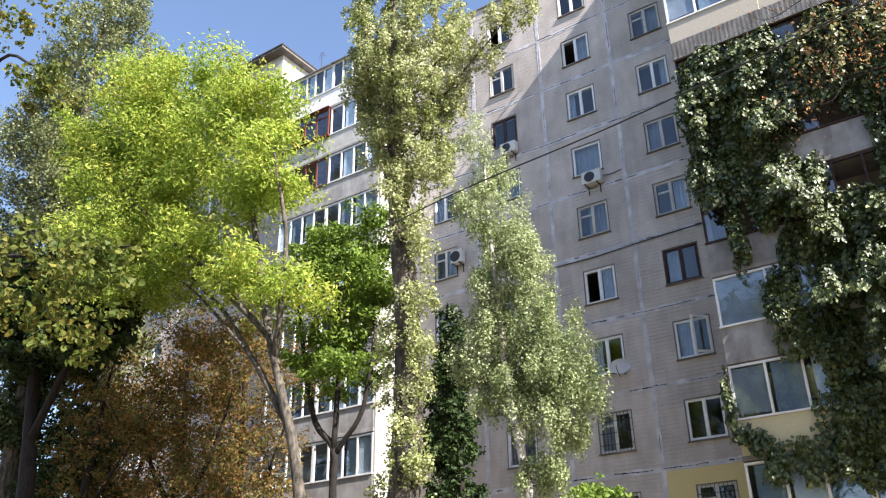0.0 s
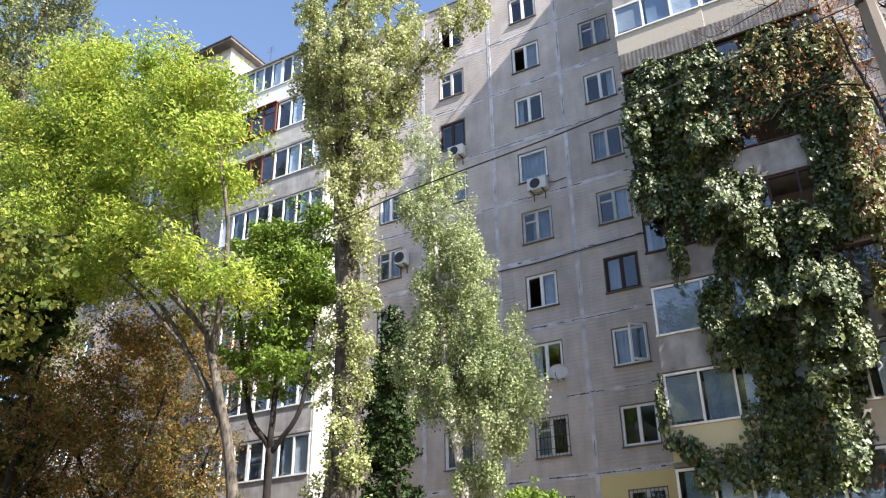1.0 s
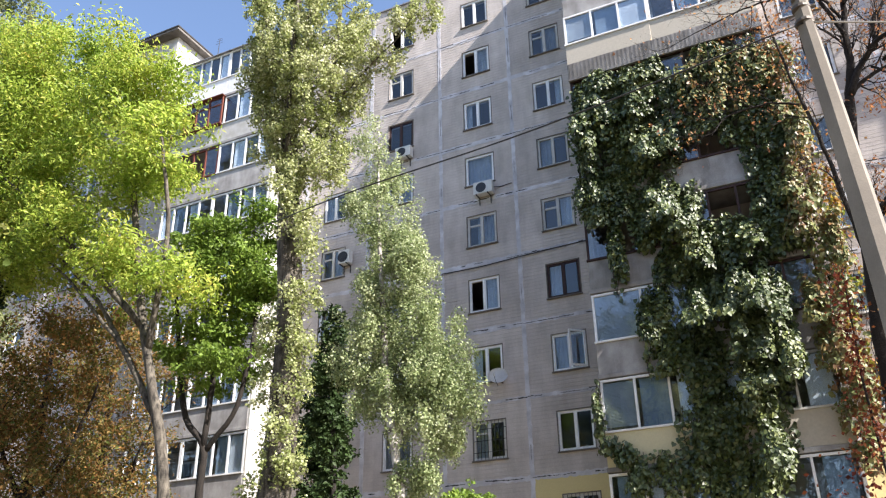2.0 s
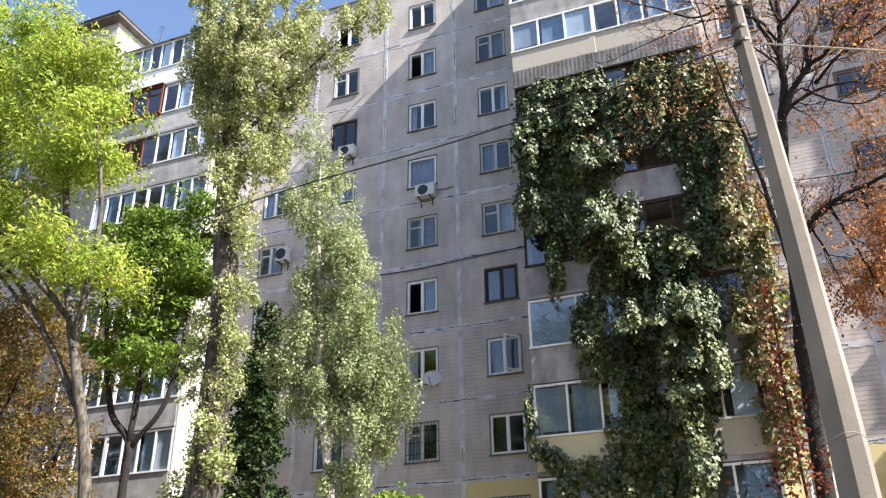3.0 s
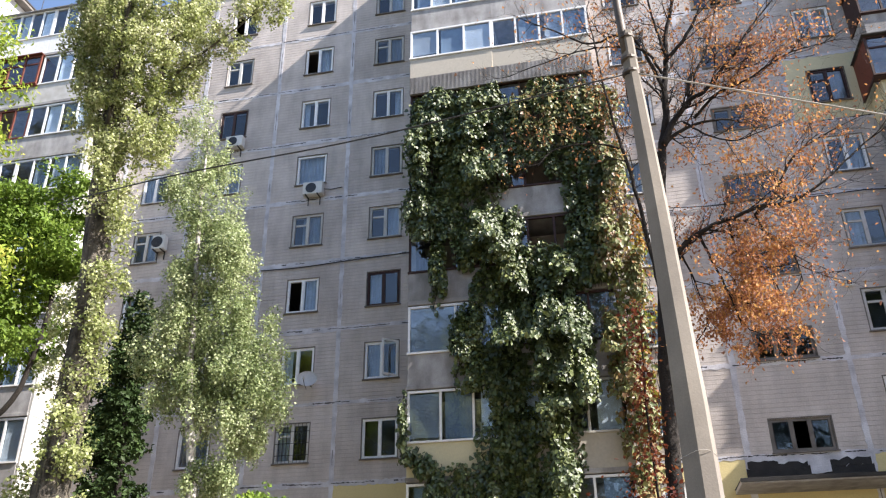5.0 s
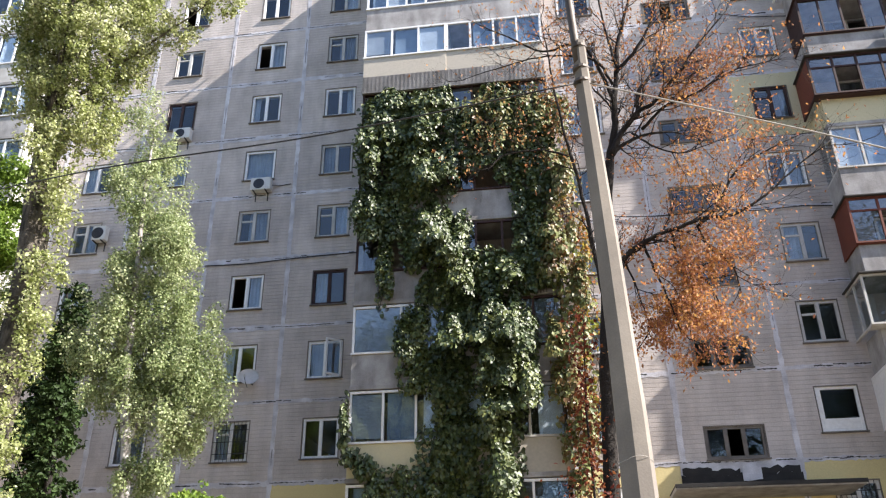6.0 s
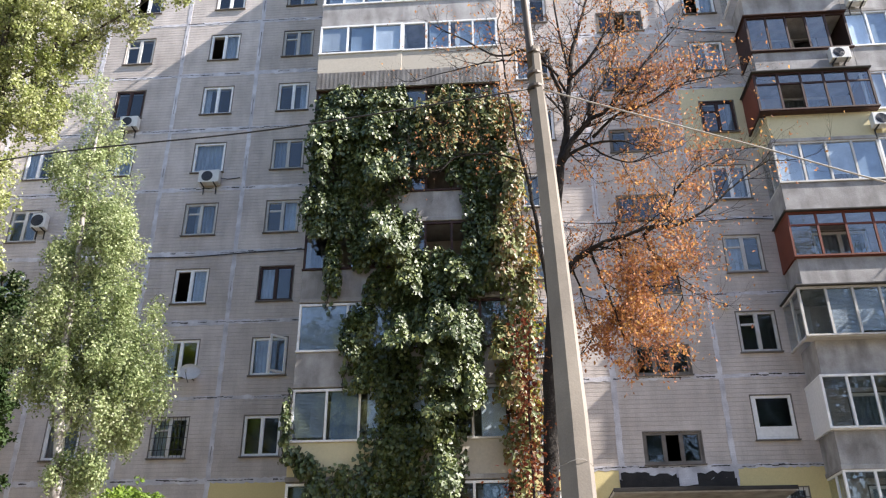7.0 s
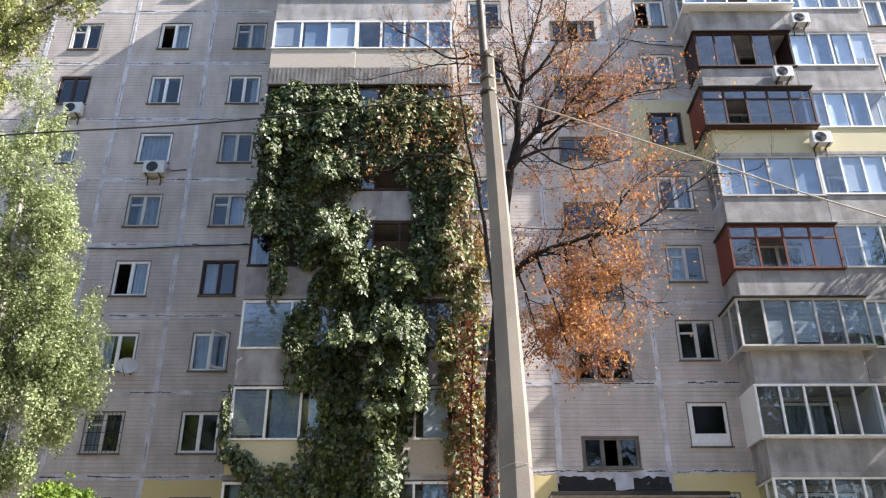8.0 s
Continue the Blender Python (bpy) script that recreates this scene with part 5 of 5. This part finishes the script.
# limbs: (x, z) along each, then the radius at its start and end, and how far it leans away
bare_tree("chestnut_tree", "half-bare chestnut tree with orange and brown leaves", [
    [(0.7, 1.4), (0.78, 4.25), (0.83, 5.5), (0.9, 6.65), (1.0, 7.7), (1.11, 8.8), (1.22, 9.7), (1.38, 11.0), (1.56, 11.8), (1.62, 12.5), (1.74, 13.25), (1.84, 14.05), (2.08, 14.9), (2.32, 15.75), (2.5, 16.8), 0.15, 0.015, 0.1],
    [(1.0, 7.8), (1.25, 8.4), (1.43, 8.65), (1.84, 8.96), (2.42, 9.15), (2.94, 9.3), (3.57, 9.33), (4.18, 9.66), (4.82, 10.18), (5.6, 10.73), 0.065, 0.01, -0.5],
    [(2.94, 9.3), (3.32, 9.66), (3.79, 10.39), (4.3, 10.73), (4.93, 11.0), 0.04, 0.01, -0.2],
    [(1.41, 11.09), (1.66, 11.38), (2.1, 11.66), (2.72, 11.8), (3.31, 11.66), 0.055, 0.012, 0.5],
    [(1.42, 11.1), (1.67, 11.59), (2.06, 12.03), (2.44, 12.25), (2.91, 12.78), (3.48, 13.56), (4.19, 14.37), 0.07, 0.012, -0.3],
    [(2.06, 12.03), (2.16, 12.71), (2.5, 13.25), (2.81, 14.05), (3.08, 15.05), 0.045, 0.01, 0.4],
    [(1.0, 7.6), (0.86, 9.02), (0.71, 10.34), (0.54, 11.31), (0.38, 12.49), (0.27, 13.73), (0.18, 14.72), 0.05, 0.012, -0.3],
    [(1.61, 12.48), (1.2, 13.89), (0.82, 14.22), (0.17, 14.14), (-0.61, 14.72), (-1.28, 15.24), 0.045, 0.01, 0.3],
    [(1.62, 12.9), (1.31, 13.5), (0.68, 13.65), (-0.09, 13.57), (-1.1, 13.26), 0.035, 0.01, -0.4],
    [(1.74, 13.25), (2.21, 13.72), (2.65, 14.54), (2.85, 15.57), 0.045, 0.012, -0.3],
    [(1.37, 10.74), (1.0, 11.6), (0.85, 12.79), (0.94, 14.05), (0.84, 15.23), 0.04, 0.012, 0.5],
    [(0.54, 11.17), (-0.09, 11.31), (-0.81, 11.17), (-1.16, 10.75), 0.025, 0.01, -0.3],
    [(2.1, 11.66), (2.61, 12.1), (3.24, 12.25), (4.02, 12.62), (4.51, 12.62), 0.035, 0.01, -0.6],
    [(2.42, 9.15), (2.49, 8.64), (2.91, 8.27), (3.19, 7.67), 0.03, 0.01, 0.3],
    [(1.84, 8.96), (1.97, 8.4), (2.15, 7.68), (2.27, 6.98), 0.03, 0.01, -0.3],
    [(2.9, 9.3), (3.1, 8.9), (3.5, 8.5), (3.6, 8.0), 0.025, 0.008, 0.4], [(1.43, 8.65), (1.6, 8.2), (1.75, 7.6), (1.8, 7.2), 0.022, 0.008, 0.4], [(1.9, 11.6), (2.3, 11.1), (2.8, 10.8), (3.4, 10.9), 0.025, 0.008, -0.5],
    [(1.75, 13.3), (1.6, 14.2), (1.5, 15.2), (1.6, 16.2), 0.035, 0.01, -0.4], [(2.9, 12.8), (3.5, 12.9), (4.1, 13.3), (4.7, 13.4), 0.025, 0.008, 0.4]],
    [(2.45, 7.7, 1.1, 1.2, 1.0), (2.83, 8.64, 0.9, 0.6, 1.0), (1.95, 8.7, 0.55, 0.6, 0.7), (2.26, 6.8, 0.5, 0.5, 1.0), (3.1, 10.45, 1.4, 1.1, 0.34), (3.4, 12.5, 1.3, 1.4, 0.26), (2.0, 10.3, 0.6, 0.8, 0.3),
     (2.65, 14.5, 1.2, 1.5, 0.16), (-0.33, 11.4, 0.9, 0.8, 0.09), (-0.3, 14.0, 1.3, 0.9, 0.1), (0.55, 12.9, 0.8, 1.4, 0.2)],
    ORANGE_LEAF, 18500, 0.078, DARKBARK, 51, 15.0)
tree("elm_tree", "narrow young elm, leaf colour darkened for shade", [[(-12.81, 20, 1.6, 0.1), (-13.27, 20, 8.69, 0.07), (-13.72, 20, 11.43, 0.02)]],
     [((-13.27, 20, 8.69), (0.42, 0.5, 3.14), 90)], SHADE_LEAF, 9000, 0.14, 0.3, DARKBARK, 73, flat=0.3, tufts=5)
bush = tree("lilac_bush", "small leafy green bush below the windows", [[(-8.9, 20, 2.6, 0.06), (-8.9, 20, 3.6, 0.04), (-8.95, 20, 5.2, 0.01)], [(-8.9, 20, 2.8, 0.04), (-8.5, 20, 4.0, 0.03), (-8.3, 20, 5.0, 0.01)]],
            [((-8.9, 20, 4.9), (0.75, 0.7, 0.65), 60)], GREEN_LEAF, 4200, 0.13, 0.24, DARKBARK, 71, flat=0.3, tufts=5)


def creeper(name, label, patches, leaf, density, size, seed, y, cover=1.0):
    """Climbing leaves over the bay: patches (x, z, rx, rz, depth) on the plane y. A thin layer clings to the wall, and over it
    hang rounded tresses whose leaves lie like shingles."""
    rng = np.random.default_rng(seed)
    ob = thing(name, (0, y, 4.0), label, "ivy")
    places, faces = [], []
    for x, z, rx, rz, depth in patches:
        n = int(np.pi * rx * rz * density * 0.5 * cover)
        th, r = rng.uniform(0, 2 * np.pi, n), np.sqrt(rng.uniform(0, 1, n)) * rng.uniform(0.8, 1.05, n)
        places.append(np.stack([x + rx * r * np.cos(th), -rng.uniform(0.03, 0.14, n), z + rz * r * np.sin(th)], axis=1))
        faces.append(rng.normal(size=(n, 3)) * 0.4 + np.array([0.2, -1.0, 0.35]))
        for _ in range(max(2, int(np.pi * rx * rz * 2.6 * cover))):
            a, b = min(rng.uniform(0.16, 0.38), rx * 0.75), min(rng.uniform(0.4, 1.05), rz * 0.8)
            t, q = rng.uniform(0, 2 * np.pi), 0.9 * np.sqrt(rng.uniform(0, 1))
            cx, cz = x + max(rx - a * 0.7, 0) * q * np.cos(t), z + max(rz - b * 0.6, 0) * q * np.sin(t)
            back, bulge = rng.uniform(0.0, depth * 1.5), rng.uniform(0.8, 1.5) * a * min(1.0, 0.4 + depth)
            m = int(a * b * 4 * density)
            u, v = rng.uniform(-1, 1, m), rng.uniform(0, 1, m)
            c = np.sqrt(1 - u * u)
            px = cx + a * u * (0.55 + 0.45 * v) + 0.06 * np.sin(v * 5 + cx * 9)
            py = -(0.1 + back * v + bulge * c * (0.25 + 0.75 * v ** 0.7)) - rng.normal(size=m) * 0.03
            places.append(np.stack([px, py, cz + b * (1 - 2 * v) + rng.normal(size=m) * 0.04], axis=1))
            faces.append(np.stack([u * 1.2, -c * 0.9, 0.9 - 0.9 * v], axis=1) + rng.normal(size=(m, 3)) * 0.36)
    pos, out = np.concatenate(places), np.concatenate(faces) * 3.0
    pos[:, 1] = np.minimum(pos[:, 1], -0.02)
    lead = np.tile(np.array([0.0, -0.15, -0.9]), (len(pos), 1))
    foliage = new("foliage", leaf_mesh("foliage", pos - np.array([0, 0, 4.0]), size, leaf, rng, 0.3, 0.4, 1.1, out, lead, True))
    foliage.parent = ob
    tagged(foliage, kind="stuff")
    bm = bmesh.new()
    rp = random.Random(seed)
    for _ in range(30):
        x, z, rx, rz, _d = patches[rp.randrange(len(patches))]
        x0 = x + rp.uniform(-rx, rx) * 0.6
        tube(bm, [(x0 + rp.uniform(-0.12, 0.12), -0.05 - rp.uniform(0, 0.1), z - 4.0 + rz * 0.9 * (1 - 2 * t / 5)) for t in range(6)], [0.012] * 6, 4)
    tagged(part("stem_mass", bm, DARKBARK, ob), kind="stuff")
    return ob


creeper("ivy", "dense dark green ivy hanging over the upper balconies", [(-4.9, 19.55, 1.5, 0.7, 0.25), (-3.5, 19.6, 0.8, 0.6, 0.2), (-5.0, 18.9, 1.5, 0.95, 0.3), (-5.0, 18.3, 1.7, 1.35, 0.25), (-3.7, 18.9, 0.85, 1.15, 0.5), (-6.0, 17.7, 0.6, 1.5, 0.5), (-5.9, 15.5, 0.75, 1.3, 0.3), (-3.5, 16.8, 0.8, 1.35, 0.95), (-4.7, 16.6, 1.1, 1.3, 0.02),
    (-4.7, 15.2, 1.0, 0.95, 0.0), (-3.7, 14.6, 0.7, 1.05, 0.85), (-5.36, 13.2, 0.32, 1.6, 0.2), (-3.2, 13.5, 0.7, 1.5, 0.85), (-4.35, 13.9, 0.6, 0.9, 0.0), (-2.75, 14.5, 0.35, 0.7, 0.3)], IVY_LEAF, 250, 0.132, 61, YB)
creeper("ivy", "thick green ivy cascading down over the lower balconies", [(-2.1, 12.9, 1.3, 0.9, 0.3), (-2.9, 11.7, 0.95, 1.0, 0.0), (-3.7, 12.4, 0.6, 0.7, 0.0), (-1.55, 11.25, 0.85, 1.3, 1.15), (-3.2, 10.6, 0.6, 0.75, 0.6), (-0.85, 10.5, 0.42, 1.0, 1.0), (-2.0, 9.8, 0.85, 1.05, 1.1), (-1.15, 9.1, 0.62, 1.0, 1.15),
    (-3.2, 9.2, 0.8, 1.2, 0.05), (-1.75, 8.05, 0.75, 1.0, 1.0), (-1.65, 6.75, 0.6, 1.1, 1.1), (-2.85, 7.3, 0.85, 1.2, 0.0), (-3.7, 7.2, 0.65, 0.9, 0.0), (-2.6, 5.9, 1.3, 0.7, 0.1)], IVY_LEAF, 250, 0.135, 62, YB)
creeper("ivy", "dark green ivy trailing round the lower balcony windows", [(-4.4, 10.9, 0.65, 1.0, 0.05), (-4.4, 9.5, 0.55, 0.7, 0.1), (-3.8, 9.9, 0.6, 0.7, 0.05), (-6.45, 8.1, 0.17, 1.1, 0.1), (-6.2, 7.1, 0.3, 0.3, 0.1), (-5.85, 6.85, 0.45, 0.36, 0.15), (-4.8, 6.55, 1.1, 0.32, 0.15), (-5.35, 6.1, 0.5, 0.4, 0.1), (-4.2, 6.0, 0.8, 0.5, 0.1)], IVY_LEAF, 250, 0.13, 64, YB)
creeper("ivy", "green ivy filling the far half of the bay", [(-1.1, 19.3, 1.5, 0.8, 0.1), (-1.0, 18.7, 1.5, 1.0, 0.1), (-1.9, 18.0, 1.1, 1.0, 0.1), (-0.35, 17.6, 0.9, 1.5, 0.05), (-0.4, 15.9, 0.85, 1.4, 0.05), (-0.45, 14.0, 0.75, 1.5, 0.1), (-0.7, 12.8, 0.9, 0.9, 0.1), (-2.6, 17.2, 0.4, 0.7, 0.1), (-1.9, 17.25, 0.9, 0.5, 0.1), (-2.6, 18.7, 0.5, 0.9, 0.05), (-1.35, 16.6, 0.3, 0.6, 0.05)], IVY_LEAF, 240, 0.13, 67, YB)
creeper("ivy", "ivy turning brown and yellow at the top of the bay", [(-1.5, 18.9, 1.5, 0.9, 0.3), (0.1, 18.8, 0.8, 0.9, 0.3), (-1.4, 17.8, 1.2, 0.8, 0.3)], VINE_LEAF, 45, 0.14, 63, YB - 0.25, 0.8)
creeper("ivy", "pale green and rusty creeper on the corner of the bay", [(0.55, 18.6, 0.6, 1.0, 0.2), (0.43, 16.5, 0.5, 1.3, 0.3), (0.4, 14.4, 0.6, 1.4, 0.4), (0.05, 13.0, 0.6, 0.9, 0.3), (0.6, 12.0, 0.6, 1.1, 0.2), (0.4, 10.5, 0.75, 0.9, 0.3), (0.45, 9.1, 0.75, 0.85, 0.4), (0.5, 7.6, 0.7, 0.95, 0.3), (0.6, 6.3, 0.6, 0.6, 0.2)], VINE_LEAF, 130, 0.15, 65, YB - 0.05)
creeper("ivy", "rusty creeper on the wall beside the bay", [(0.8, 17.0, 0.5, 1.6, 0.2), (0.95, 14.2, 0.6, 1.6, 0.2), (1.0, 11.4, 0.65, 1.6, 0.2), (0.95, 8.6, 0.65, 1.6, 0.2)], MIXED_LEAF, 60, 0.115, 68, YR, 0.8)
red = thing("red_creeper", (0.45, 14.7, 1.6), "red autumn creeper climbing a tree trunk", "creeper")
rng = np.random.default_rng(81)
h = 1.2 + 4.8 * rng.uniform(0, 1, 1500) ** 1.8
pos = np.stack([rng.normal(size=1500) * (0.1 + 0.1 * np.sin(h * 2.1) ** 2 + 0.25 * np.clip(3.4 - h, 0, 1.5)), rng.normal(size=1500) * 0.14, h], axis=1)
tagged(new("foliage", leaf_mesh("foliage", pos, 0.085, RED_LEAF, rng, 0.3, 0.5, 1.4)), kind="stuff").parent = red
tagged(part("stem", tube(bmesh.new(), [(0, 0, 0), (0.03, 0.05, 2), (0, 0.1, 4), (0.1, 0.12, 6)], [0.03, 0.025, 0.02, 0.01], 6), DARKBARK, red))


# an unseen tree, added out of view to shade the lower storeys
tree("unseen_tree", "unseen lime tree added to shade the lower storeys", [[(18.6, 21.6, 0, 0.24), (18.5, 21.6, 7, 0.17), (18.6, 21.6, 17, 0.03)], [(18.5, 21.6, 5, 0.1), (20.0, 21.6, 8, 0.05), (20.8, 21.4, 10, 0.02)]],
     [((18.7, 22.0, 10.5), (3.8, 2.4, 4.6), 190), ((18.2, 22.4, 15.0), (2.4, 1.8, 2.6), 60)], GREEN_LEAF, 26000, 0.17, 0.45, DARKBARK, 89)
# far side of the yard behind the camera: unseen trees added to dim reflections
for k, (x, y, h) in enumerate(((-24, -12, 28), (-13, -10, 26), (-3, -12, 30), (8, -11, 31), (17, -10, 32), (25, -11, 33), (34, -13, 31))):
    tree("unseen_tree", "tall unseen lime tree across the yard, darkened and added to dim reflections", [[(x, y, 0, 0.3), (x + 0.2, y, h * 0.4, 0.2), (x, y, h * 0.9, 0.04)], [(x, y, h * 0.3, 0.12), (x + 2.4, y, h * 0.5, 0.06), (x + 3.4, y, h * 0.65, 0.02)]],
         [((x, y, h * 0.6), (5.4, 3.4, h * 0.38), 220)], SHADE_LEAF, 13000, 0.42, 0.8, DARKBARK, 90 + k)
